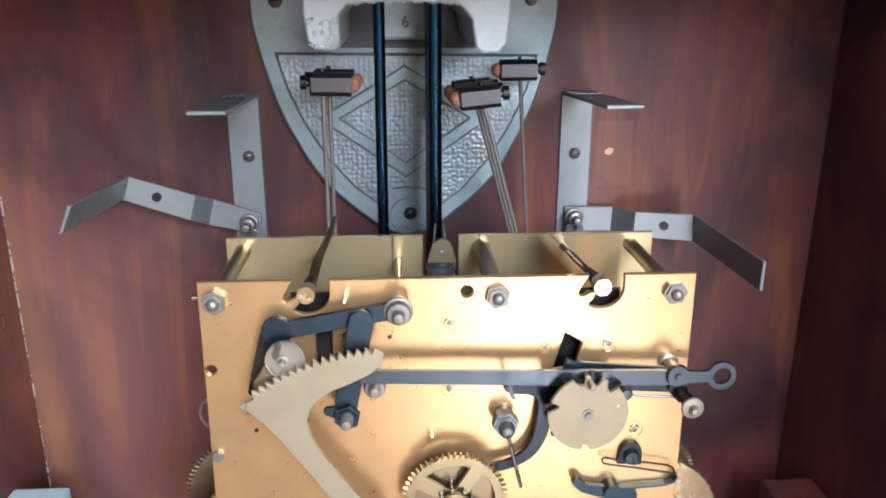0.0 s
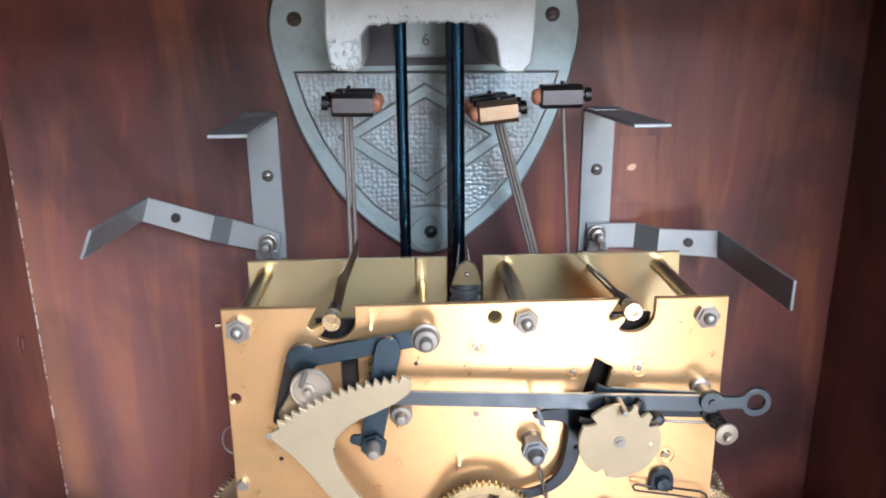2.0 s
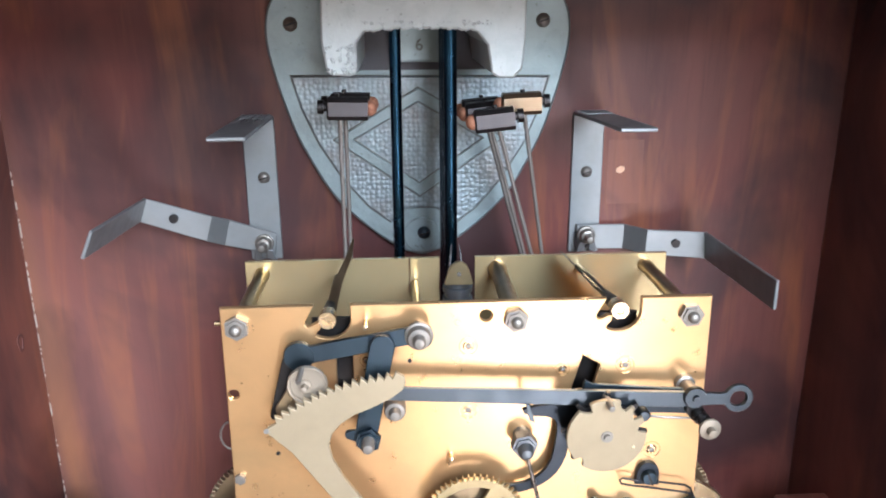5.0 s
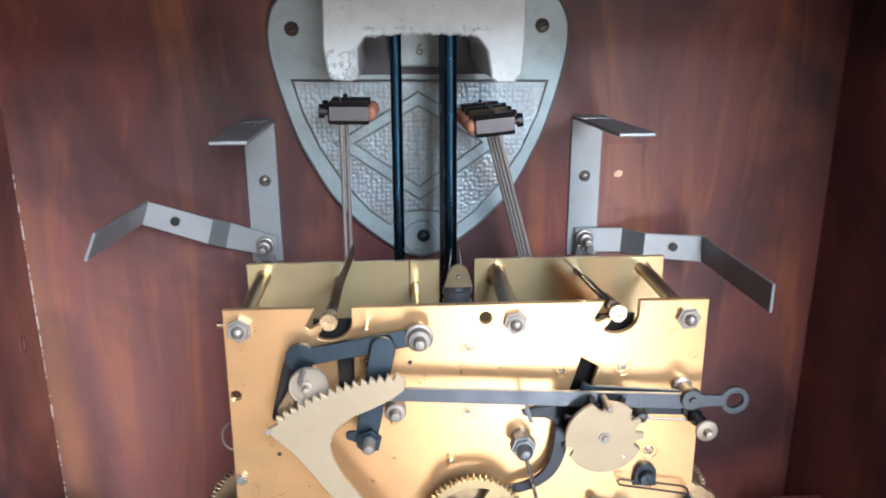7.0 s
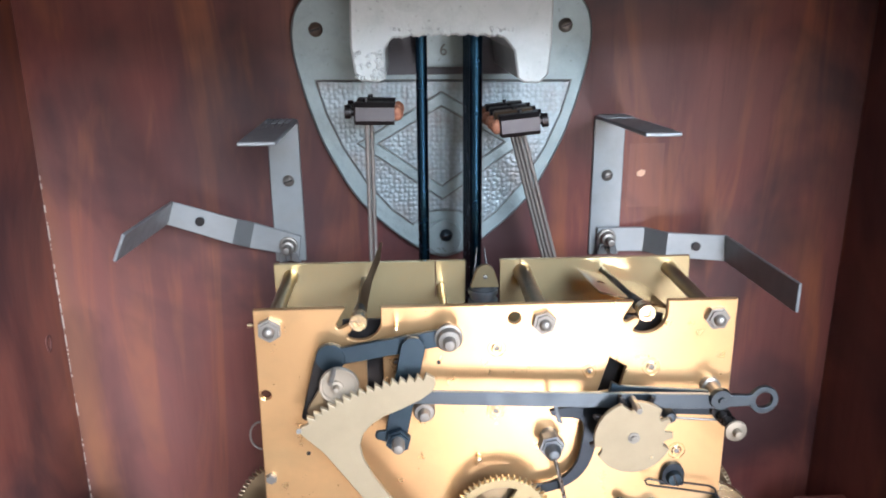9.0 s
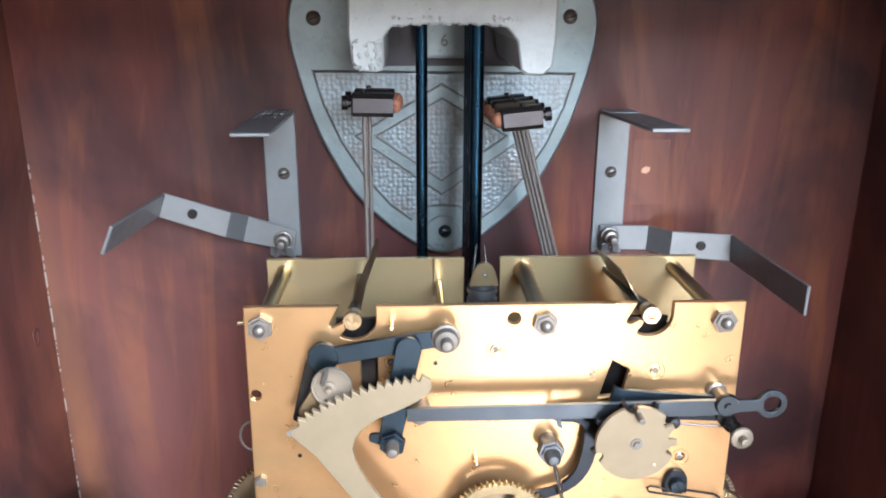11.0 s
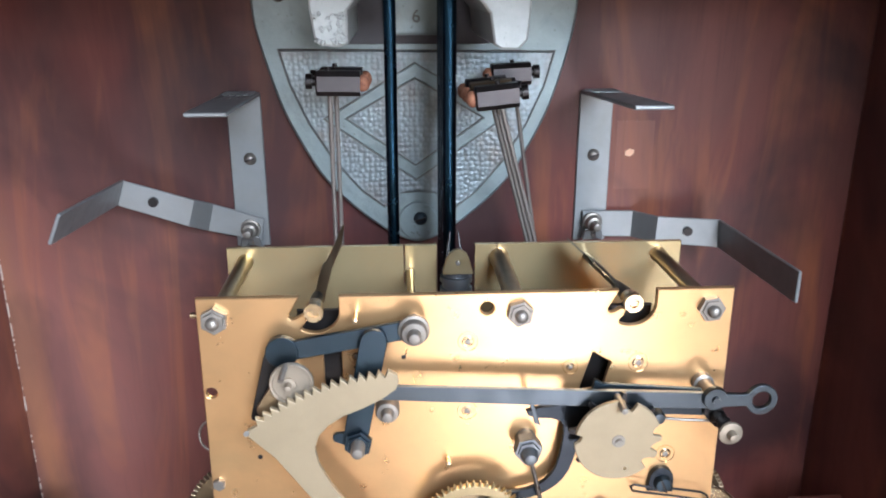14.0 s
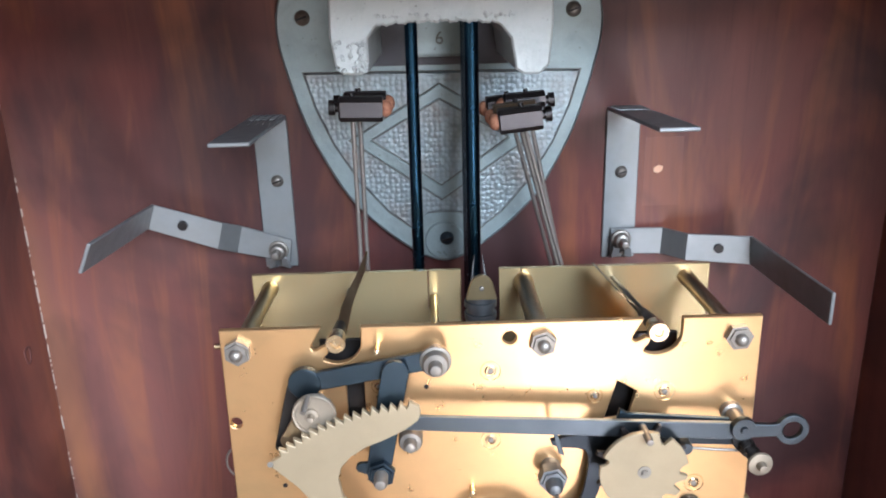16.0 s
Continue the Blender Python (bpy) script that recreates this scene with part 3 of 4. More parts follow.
        z = 0.2778 + 0.0105 * rng.random() ** 1.4 if k % 3 else 0.2952 + 0.0014 * rng.random()
        r = 0.0003 + 0.0007 * rng.random() ** 2
        part("casting_burr", lathe(x, z, [(0, 0.3165 - r * 0.8), (r * 0.8, 0.3165 - r * 0.4), (r, 0.3172)], 7), CAST_WHITE, head, smooth=80)
    mark = bpy.data.curves.new("numeral", "FONT")
    mark.body, mark.size, mark.extrude, mark.align_x = "6", 0.0075, 0.0005, "CENTER"
    numeral = new("numeral", mark)
    numeral.parent = g
    numeral.matrix_basis = pose(0.0030 - g.location.x, 0.3818 - g.location.y, 0.2822 - g.location.z, 90, 0, 0)
    mark.materials.append(GROOVE)
    for x, z, mat in ((-0.0562, 0.2935, RUSTY), (0.0620, 0.2945, STEEL)):
        round_screw(x, z, 0.0034, yf - 0.0002, mat, g)
    part("lug", lathe(cx, 0.1905, [(0.0088, yf - 0.0008), (0.0100, yf + 0.0006)], 32), CAST, g, smooth=40)
    round_screw(0.0045, 0.1918, 0.0034, yf - 0.0008, BLUED, g)
    for y in (0.340, 0.352, 0.364, 0.376):
        part("chime_rod", tube([(0.0142, y, 0.314), (0.0150, y, -0.25)], 0.0028, 18), ROD, g, "blued steel chime rod", smooth=60)
    part("chime_rod", tube([(-0.0080, 0.341, 0.314), (-0.0078, 0.341, -0.25)], 0.0024, 18), ROD, g, "blued steel chime rod", smooth=60)
    return g


gong_bracket()

# ---- the movement ----
FRONT, REAR = 0.260, 0.313
TOP = 0.2070
BASE = Vector((0.0155, 0.2875, 0.020))
movement = thing("clock_movement", BASE, "brass chiming clock movement with steel levers on a seat board", "clock movement")


def notch(cx, cz, flip=1):
    """Open pivot slot in the plate's top edge: a throat, a small side bay and a curved pocket."""
    pts = [(-0.0045, 0.0048), (-0.0077, -0.0010), (-0.0078, -0.0019), (-0.0071, -0.0027), (-0.0060, -0.0026), (-0.0035, -0.0012), (-0.0020, -0.0016), (-0.0026, -0.0036), (-0.0040, -0.0052), (-0.0041, -0.0060)]
    pts += [(0.0077 * math.cos(radians(a)), 0.0072 * math.sin(radians(a))) for a in range(-116, 5, 10)] + [(0.0077, 0.0048)]
    return [(cx + x, cz + z) for x, z in pts]


def front_plate():
    loop = [(-0.0680, TOP)] + notch(-0.0325, 0.2022) + notch(0.0668, 0.2022) + [(0.0990, TOP), (0.1000, 0.020), (-0.0695, 0.020)]
    holes = [ring_pts(0.0210, 0.2020, 0.0022), ring_pts(-0.0658, 0.1752, 0.0019),
             [(-0.0302, 0.1920), (-0.0302, 0.1740), (-0.0245, 0.1740), (-0.0245, 0.1920)],
             [(0.0550, 0.1862), (0.0510, 0.1720), (0.0590, 0.1730), (0.0612, 0.1825)]]
    p = part("front_plate", slab(loop, FRONT, FRONT + 0.0022, holes, bevel=0.0003), BRASS_PLATE, movement)
    for x, z, r in ((0.0150, 0.1910, 0.0034), (0.0150, 0.1665, 0.0034), (0.0480, 0.1812, 0.0026), (0.0700, 0.1822, 0.0035),
                    (0.0818, 0.1480, 0.0034), (-0.0200, 0.1868, 0.0025), (-0.0110, 0.1722, 0.0034)):
        part("bushing", lathe(x, z, [(0, FRONT + 0.0008), (r * 0.32, FRONT + 0.0008), (r * 0.36, FRONT - 0.0004), (r * 0.42, FRONT - 0.0004), (r * 0.78, FRONT + 0.0006),
                                     (r * 0.94, FRONT - 0.0003), (r, FRONT + 0.0006)], 24), BRASS, p, smooth=35)
        part("pivot", lathe(x, z, [(0, FRONT - 0.0008), (r * 0.26, FRONT - 0.0006), (r * 0.28, FRONT + 0.001)], 12), STEEL, p, smooth=50)
    for x, z in ((-0.0522, 0.1518), (-0.0052, 0.1862)):
        part("pin_hole", lathe(x, z, [(0.0008, FRONT - 0.0002), (0.0008, FRONT + 0.0004)], 10), DARK, p)
    part("plate_pin", lathe(-0.0197, 0.2012, [(0, 0.2535), (0.0008, 0.2540), (0.0008, FRONT + 0.0005)], 10), BRASS, p, smooth=50)
    part("plate_pin", lathe(0.0088, 0.1490, [(0, 0.2558), (0.0010, 0.2562), (0.0011, FRONT + 0.0005)], 10), BRASS, p, smooth=50)
    part("small_nut", hex_nut(-0.0660, 0.1424, 0.0036, FRONT - 0.0020, FRONT + 0.0004, 0.5), STEEL, p)
    return p


def back_plate():
    a = [(-0.0690, 0.2056), (-0.0044, 0.2056), (-0.0043, 0.1900), (-0.0040, 0.1900), (-0.0039, 0.2056), (0.0080, 0.2056), (0.0080, 0.165),
         (0.0222, 0.165), (0.0222, 0.2056), (0.0302, 0.2056), (0.0303, 0.2010), (0.0306, 0.2010), (0.0307, 0.2056), (0.1004, 0.2056), (0.1004, 0.020), (-0.0690, 0.020)]
    return part("back_plate", slab(a, REAR, REAR + 0.0022, bevel=0.0003), BRASS_BACK, movement)


def pillar(x, z, r, nut=True, turn=0.2, mat=None):
    p = part("pillar", lathe(x, z, [(r * 0.7, FRONT + 0.001), (r, FRONT + 0.0023), (r, FRONT + 0.004), (r * 0.9, FRONT + 0.005), (r * 0.9, REAR - 0.004), (r, REAR - 0.003), (r, REAR + 0.001)], 24), mat or PILLAR, movement, smooth=40)
    if nut:
        part("pillar_nut", hex_nut(x, z, 0.0074, FRONT - 0.0032, FRONT + 0.0002, turn), STEEL, p)
        part("stud_end", lathe(x, z, [(0, FRONT - 0.0058), (0.0014, FRONT - 0.0055), (0.0020, FRONT - 0.0045), (0.0020, FRONT - 0.0030)], 16), STEEL, p, smooth=60)
    return p


FP = front_plate()
back_plate()
pillar(-0.0625, 0.2005, 0.0030, turn=0.5, mat=BRASS_OLD)
pillar(0.0312, 0.2006, 0.0036, turn=0.3)
pillar(0.0916, 0.2008, 0.0030, turn=0.1)
pillar(-0.0625, 0.0320, 0.0030)
pillar(0.0916, 0.0320, 0.0030)
part("pillar_stub", lathe(-0.0020, 0.1955, [(0.0014, FRONT + 0.001), (0.0014, REAR - 0.001)], 14), BRASS_OLD, movement, smooth=40)


def lift_arbor(x, z, x1, z1, lever, mat):
    """Arbor that lies in an open slot of the plate, with a slim strip on it."""
    a = part("lift_arbor", lathe(x, z, [(0, FRONT - 0.0006), (0.0012, FRONT - 0.0006), (0.0016, FRONT - 0.0014), (0.0030, FRONT - 0.0014), (0.0031, FRONT + 0.0010), (0.0026, FRONT + 0.0050)], 20), BRASS, movement, smooth=40)
    n = 14
    part("shaft", joined(tube([(x, FRONT + 0.004, z), (x + (x1 - x) * 0.25, FRONT + 0.016, z + (z1 - z) * 0.25)], 0.0026, 12, 0.0018),
                         tube([(x + (x1 - x) * k / n, FRONT + 0.004 + (REAR - FRONT - 0.0035) * k / n, z + (z1 - z) * k / n) for k in range(n + 1)], 0.0013, 10)), DARK, a, "dark steel shaft", smooth=40)
    part("lever", lever, mat, a, "slim metal strip")
    return a


# the strip on this left arbor is the vane of a still fly
lift_arbor(-0.0325, 0.2022, -0.0330, 0.1985, strap([((-0.0342, 0.268, 0.2000), (-0.0306, 0.270, 0.2000)), ((-0.0326, 0.282, 0.2060), (-0.0290, 0.285, 0.2060)),
                                                   ((-0.0282, 0.296, 0.2120), (-0.0258, 0.296, 0.2120)), ((-0.0256, 0.303, 0.2172), (-0.0250, 0.303, 0.2172))], 0.0010), PILLAR)
fly_arbor = lift_arbor(0.0668, 0.2030, 0.0642, 0.2005, strap([((0.0652, 0.270, 0.2030), (0.0684, 0.270, 0.2020)), ((0.0640, 0.285, 0.2025), (0.0668, 0.285, 0.2015)),
                                                  ((0.0638, 0.300, 0.2018), (0.0656, 0.300, 0.2008))], 0.0014), DARK)

# thin vane on that arbor, which spins between the plates
FLY_A, FLY_B = Vector((0.0664, 0.2720, 0.2026)), Vector((0.0646, 0.3040, 0.2008))
span = (FLY_B - FLY_A).length
vane = slab([(-0.0138, 0.0), (0.0138, 0.0), (0.0138, span), (-0.0138, span)], -0.00025, 0.00025, [ring_pts(0.0085, span / 2, 0.0016, 14)], bevel=0)
for v in vane.verts:
    v.co = Vector((v.co.x, v.co.z, v.co.y))
FLY = part("fly_vane", vane, VANE, None, "thin sheet-brass vane")
FLY.parent = fly_arbor

# pallet cock in the gap of the back plate
cock = part("cock", slab([(0.0108, 0.2036), (0.0120, 0.2060), (0.0137, 0.2072), (0.0150, 0.2075), (0.0163, 0.2072), (0.0180, 0.2060), (0.0192, 0.2036), (0.0205, 0.1986), (0.0205, 0.1980), (0.0095, 0.1980), (0.0095, 0.1986)],
                         REAR - 0.0112, REAR - 0.0097, [ring_pts(0.0150, 0.2024, 0.0009, 10)]), BRASS_OLD, movement)
part("cock_rivet", lathe(0.0150, 0.2024, [(0, REAR - 0.0120), (0.0008, REAR - 0.0118), (0.0009, REAR - 0.0092)], 12), STEEL, cock, smooth=50)
part("cock_nut", tube([(0.0150, REAR - 0.003, 0.1780), (0.0150, REAR - 0.003, 0.1884)], 0.0060, 6), STEEL, cock)
part("cock_sleeve", joined(*[tube([(0.0150, REAR - 0.003, 0.1882 + 0.0023 * k), (0.0150, REAR - 0.003, 0.1902 + 0.0023 * k)], 0.0060 - 0.0008 * (k % 2), 24) for k in range(4)]), NUT_STEEL, cock, "blued ringed sleeve", smooth=50)
for sx in (-1, 1):
    part("cock_fork", strap([((0.0150 + sx * 0.0022, REAR + 0.006, 0.197), (0.0150 + sx * 0.0036, REAR + 0.006, 0.197)), ((0.0150 + sx * 0.0012, REAR + 0.009, 0.2085), (0.0150 + sx * 0.0018, REAR + 0.009, 0.2085))], 0.0012), DARK, cock)
# added dark sheets that give the unlit inside behind slots and notches
part("inner_shade", slab([(0.0490, 0.1690), (0.0640, 0.1690), (0.0640, 0.1900), (0.0490, 0.1900)], 0.2665, 0.2680), DARK, FP, "added dark sheet for the unlit inside")
part("inner_shade", slab([(0.0600, 0.1920), (0.0750, 0.1920), (0.0750, 0.1995), (0.0600, 0.1995)], 0.2665, 0.2680), DARK, FP, "added dark sheet for the unlit inside")
part("inner_shade", slab([(-0.0385, 0.1700), (-0.0220, 0.1700), (-0.0220, 0.2000), (-0.0385, 0.2000)], 0.2665, 0.2680), DARK, FP, "added dark sheet for the unlit inside")

# ---- levers on the front ----
lock = part("locking_lever", joined(slab(capsule(-0.0425, 0.1915, -0.0020, 0.1985, 0.0030, 0.0030), 0.2535, 0.2552),
                                    slab(ring_pts(-0.0420, 0.1918, 0.0050, 24), 0.2531, 0.2556)), BLUED, movement, "blued steel lever")
part("lever_tail", slab(capsule(-0.0445, 0.1890, -0.0512, 0.1700, 0.0034, 0.0016), 0.2537, 0.2550), DARK, lock)
part("pivot_post", lathe(-0.0020, 0.1985, [(0, 0.2455), (0.0016, 0.2458), (0.0021, 0.2466), (0.0021, 0.2490), (0.0036, 0.2492), (0.0040, 0.2500), (0.0040, 0.2520), (0.0048, 0.2522), (0.0048, 0.2534), (0.0024, 0.2536), (0.0024, FRONT + 0.0005)], 24), STEEL, lock, smooth=40)
hook = part("warning_lever", joined(slab(capsule(-0.0142, 0.1955, -0.0208, 0.1620, 0.0041, 0.0038), 0.2508, 0.2523),
                                    slab(capsule(-0.0200, 0.1620, -0.0262, 0.1630, 0.0030, 0.0016), 0.2512, 0.2527)), BLUED, movement, "blued steel lever")
part("post_nut", hex_nut(-0.0198, 0.1618, 0.0078, 0.2480, 0.2507, 0.3), BLUED, hook)
part("pivot_post", lathe(-0.0198, 0.1622, [(0, 0.2425), (0.0016, 0.2428), (0.0022, 0.2440), (0.0022, 0.2482)], 18), STEEL, hook, smooth=40)
part("post", lathe(-0.0198, 0.1620, [(0.0020, 0.2522), (0.0020, FRONT + 0.0005)], 14), STEEL, hook, smooth=40)
part("stop_post", joined(lathe(-0.0106, 0.1694, [(0, 0.2510), (0.0016, 0.2514), (0.0020, 0.2524), (0.0022, 0.2545)], 20), lathe(-0.0106, 0.1694, [(0.0024, 0.2543), (0.0034, 0.2545), (0.0038, 0.2555), (0.0038, FRONT + 0.0004)], 22)), STEEL, movement, smooth=40)

# gathering disc with its tail
disc = part("gathering_disc", lathe(-0.0392, 0.1832, [(0, 0.2499), (0.0055, 0.2498), (0.0057, 0.2491), (0.0064, 0.2490), (0.0067, 0.2494), (0.0067, 0.2508), (0.0024, 0.2510), (0.0022, FRONT + 0.0006)], 30), STEEL_DULL, movement, smooth=35)
part("pin", tube([(-0.0405, 0.2500, 0.1895), (-0.0415, 0.2440, 0.1870)], 0.0009, 10), STEEL, disc, smooth=60)
part("arbor_end", lathe(-0.0400, 0.1830, [(0, 0.2462), (0.0010, 0.2465), (0.0012, 0.2490), (0.0022, 0.2492), (0.0024, 0.2500)], 16), STEEL_DULL, disc, smooth=50)
part("cam", slab(capsule(-0.0405, 0.1815, -0.0475, 0.1735, 0.0048, 0.0030), 0.2512, 0.2524), PILLAR, disc, "dull brass cam")


def rack():
    """Toothed steel segment on a long tail; the teeth follow an arc."""
    cx, cz, r = -0.0050, 0.1130, 0.0752
    a0, a1, n = radians(127.5), radians(92.5), 16
    pts = []
    for i in range(n):
        a = a0 + (a1 - a0) * i / n
        b = a0 + (a1 - a0) * (i + 0.42) / n
        rr = r
        pts += [(cx + (rr - 0.0018) * math.cos(a), cz + (rr - 0.0018) * math.sin(a)), (cx + (rr + 0.0006) * math.cos(b), cz + (rr + 0.0006) * math.sin(b))]
    end = [(-0.0072, 0.1868), (-0.0068, 0.1846), (-0.0078, 0.1822), (-0.0120, 0.1790), (-0.0180, 0.1760), (-0.0240, 0.1735), (-0.0285, 0.1705), (-0.0315, 0.1670),
           (-0.0328, 0.1625), (-0.0318, 0.1570), (-0.0285, 0.1500), (-0.0225, 0.1410), (-0.0150, 0.1305), (-0.0040, 0.1150), (-0.0070, 0.1085), (-0.0130, 0.1130), (-0.0250, 0.1310), (-0.0360, 0.1470), (-0.0450, 0.1600), (-0.0525, 0.1675), (-0.0528, 0.1695)]
    p = part("rack", slab(pts + end, 0.2460, 0.2478, bevel=0.0002), STEEL_WARM, movement, "satin steel rack with saw teeth")
    part("stop_pin", tube([(-0.0530, 0.2455, 0.1690), (-0.0524, 0.2500, 0.1668)], 0.0009, 10), STEEL, p, smooth=60)
    part("rack_post", lathe(-0.0080, 0.1140, [(0.0030, 0.2450), (0.0030, FRONT + 0.0005)], 18), STEEL, p, smooth=40)
    return p


rack()

# long warning lever with its eye, which rides on the count wheel
LEVER_AT = Vector((0.0914, 0.2500, 0.1748))
lev_mesh = slab([(-0.0150, 0.1790), (0.0860, 0.1762), (0.1010, 0.1754)] +
                              [(0.1072 + 0.0051 * math.cos(a), 0.1736 + 0.0051 * math.sin(a)) for a in [radians(155 - 310 * i / 24) for i in range(25)]] +
                              [(0.1010, 0.1714), (0.0960, 0.1712), (0.0870, 0.1706), (0.0300, 0.1724), (-0.0150, 0.1743)], 0.2492, 0.2508,
                              [ring_pts(0.1072, 0.1736, 0.0030, 20)])
bmesh.ops.translate(lev_mesh, verts=lev_mesh.verts, vec=-LEVER_AT)
lev = part("long_lever", lev_mesh, LEVER_STEEL, None, "long blued steel lever with a round eye")
lev.parent, lev.location = movement, LEVER_AT - BASE
part("boss", lathe(0.0914, 0.1748, [(0, 0.2466), (0.0010, 0.2466), (0.0013, 0.2474), (0.0036, 0.2474), (0.0039, 0.2482), (0.0039, 0.2493)], 24), LEVER_STEEL, lev, smooth=40)
part("post", lathe(0.0914, 0.1748, [(0.0026, 0.2506), (0.0026, 0.2570), (0.0034, 0.2574), (0.0034, FRONT + 0.0005)], 20), STEEL, lev, smooth=40)
part("lift_pin", lathe(0.0606, 0.1752, [(0, 0.2395), (0.0010, 0.2398), (0.0012, 0.2410), (0.0012, 0.2494)], 14), STEEL, lev, smooth=50)
eye_screw = part("end_screw", lathe(0.0968, 0.1636, [(0, 0.2425), (0.0013, 0.2428), (0.0016, 0.2452), (0.0037, 0.2456), (0.0039, 0.2464), (0.0020, 0.2468), (0.0018, 0.2500)], 22), STEEL_DULL, movement, smooth=40)
part("neck", joined(tube([(0.0940, 0.2530, 0.1670), (0.0966, 0.2480, 0.1642)], 0.0016, 14), tube([(0.0945, 0.2520, 0.1665), (0.0949, 0.2512, 0.1660)], 0.0024, 14), tube([(0.0957, 0.2500, 0.1652), (0.0961, 0.2492, 0.1648)], 0.0024, 14)), DARK, eye_screw, "dark grooved neck", smooth=40)
part("end_arm", slab(capsule(0.0935, 0.1675, 0.0962, 0.1640, 0.0030, 0.0026), 0.2530, 0.2550), DARK, eye_screw)

# rear levers
part("detent_lever", slab([(0.0545, 0.1800), (0.0570, 0.1785), (0.0900, 0.1755), (0.0900, 0.1735), (0.0530, 0.1735)], 0.2530, 0.2545), BLUED, movement, "blued steel lever")
jl = [(0.0330, 0.1695), (0.0560, 0.1712), (0.0960, 0.1680), (0.0960, 0.1648), (0.0760, 0.1660), (0.0560, 0.1665), (0.0525, 0.1640), (0.0508, 0.1560), (0.0490, 0.1475), (0.0455, 0.1415), (0.0400, 0.1375),
      (0.0320, 0.1350), (0.0275, 0.1355), (0.0260, 0.1385), (0.0330, 0.1388), (0.0395, 0.1415), (0.0437, 0.1465), (0.0452, 0.1540), (0.0460, 0.1620), (0.0440, 0.1655), (0.0345, 0.1660)]
part("lifting_lever", slab(smooth_loop(jl, 1), 0.2548, 0.2564), BLUED_DARK, movement, "curved blued steel lever")
part("return_spring", tube([(0.0690, 0.2540, 0.1672), (0.0740, 0.2540, 0.1656), (0.0830, 0.2540, 0.1644), (0.0935, 0.2540, 0.1636)], 0.0005, 8), WIRE, movement, "thin steel return spring", smooth=60)
part("spring_stud", lathe(0.0752, 0.1668, [(0, 0.2500), (0.0018, 0.2502), (0.0022, 0.2508), (0.0022, FRONT + 0.0005)], 16), LEVER_STEEL, movement, smooth=40)
part("lever_hook", strap([((0.0335, 0.2500, 0.1740), (0.0350, 0.2500, 0.1735)), ((0.0352, 0.2500, 0.1672), (0.0372, 0.2500, 0.1662))], 0.0010), LEVER_STEEL, movement)
hinge = part("hinge_nut", joined(hex_nut(0.0343, 0.1553, 0.0080, 0.2515, 0.2568, 0.2), tube([(0.0343, 0.2560, 0.1556), (0.0343, 0.2605, 0.1560)], 0.0034, 18),
                                 lathe(0.0344, 0.1546, [(0, 0.2478), (0.0018, 0.2482), (0.0026, 0.2494), (0.0030, 0.2518)], 18)), NUT_STEEL, movement, smooth=35)
part("wire", tube([(0.0346, 0.2480, 0.1536), (0.0395, 0.2480, 0.1335)], 0.0007, 10), WIRE, hinge, "thin steel wire", smooth=60)

# count wheel: notched steel disc that turns with the chime
CW = Vector((0.0606, 0.2440, 0.1634))


def count_wheel():
    r, n = 0.0136, 120
    cuts = [(167, 0.0030, 8), (106, 0.0026, 8), (80, 0.0028, 8), (55, 0.0028, 8), (269, 0.0020, 7)]
    pts = []
    for i in range(n):
        d = 360 * i / n
        rr = r
        for a, depth, w in cuts:
            off = (d - a + 180) % 360 - 180
            if -w < off < w:
                rr = r - depth * (1 - max(off, 0) / w * 0.6)
        pts.append((rr * math.cos(radians(d)), rr * math.sin(radians(d))))
    bm = slab(pts, 0.0, 0.0015, bevel=0.0002)
    w = part("count_wheel", bm, STEEL_WARM, None, "notched satin steel disc")
    w.parent = movement
    w.location = CW - BASE
    hub = joined(lathe(0, 0, [(0, -0.0012), (0.0010, -0.0012), (0.0012, -0.0004), (0.0020, -0.0004), (0.0022, 0.0004)], 18), lathe(0, 0, [(0.0020, 0.0014), (0.0020, 0.0165)], 14))
    h = part("hub", hub, STEEL, None, smooth=40)
    h.parent = w
    star = slab(gear_outline(0, 0, 0.0148, 8, 0.0040, 0.3, 0.2), 0.0030, 0.0046)
    s = part("star_wheel", star, DARK, None, "dark star wheel")
    s.parent = w
    dot = part("rivet", lathe(0.0098, 0.0030, [(0, -0.0004), (0.0005, -0.0002), (0.0005, 0.0006)], 8), BRASS, None)
    dot.parent = w
    return w


COUNT = count_wheel()

# spring clip and lower lever
clip = part("spring_clip", tube([(0.0771, 0.2570, 0.1369), (0.0711, 0.2570, 0.1383), (0.0700, 0.2570, 0.1376), (0.0708, 0.2570, 0.1360), (0.0731, 0.2570, 0.1354), (0.0843, 0.2570, 0.1334),
                                 (0.0944, 0.2570, 0.1314), (0.0970, 0.2570, 0.1306), (0.0981, 0.2570, 0.1291)], 0.0004, 8), DARK, movement, "bent wire spring", smooth=60)
part("upper_wire", tube([(0.0843, 0.2570, 0.1362), (0.0944, 0.2570, 0.1344), (0.0966, 0.2570, 0.1330), (0.0981, 0.2570, 0.1291)], 0.0004, 8), DARK, clip, smooth=60)
part("flat_leaf", strap([((0.0981, 0.2560, 0.1299), (0.0980, 0.2595, 0.1300)), ((0.0970, 0.2560, 0.1277), (0.0969, 0.2595, 0.1277)), ((0.0939, 0.2560, 0.1265), (0.0939, 0.2595, 0.1265)), ((0.0772, 0.2560, 0.1255), (0.0771, 0.2595, 0.1255))], 0.0009), BLUED, clip, "flat blued leaf")
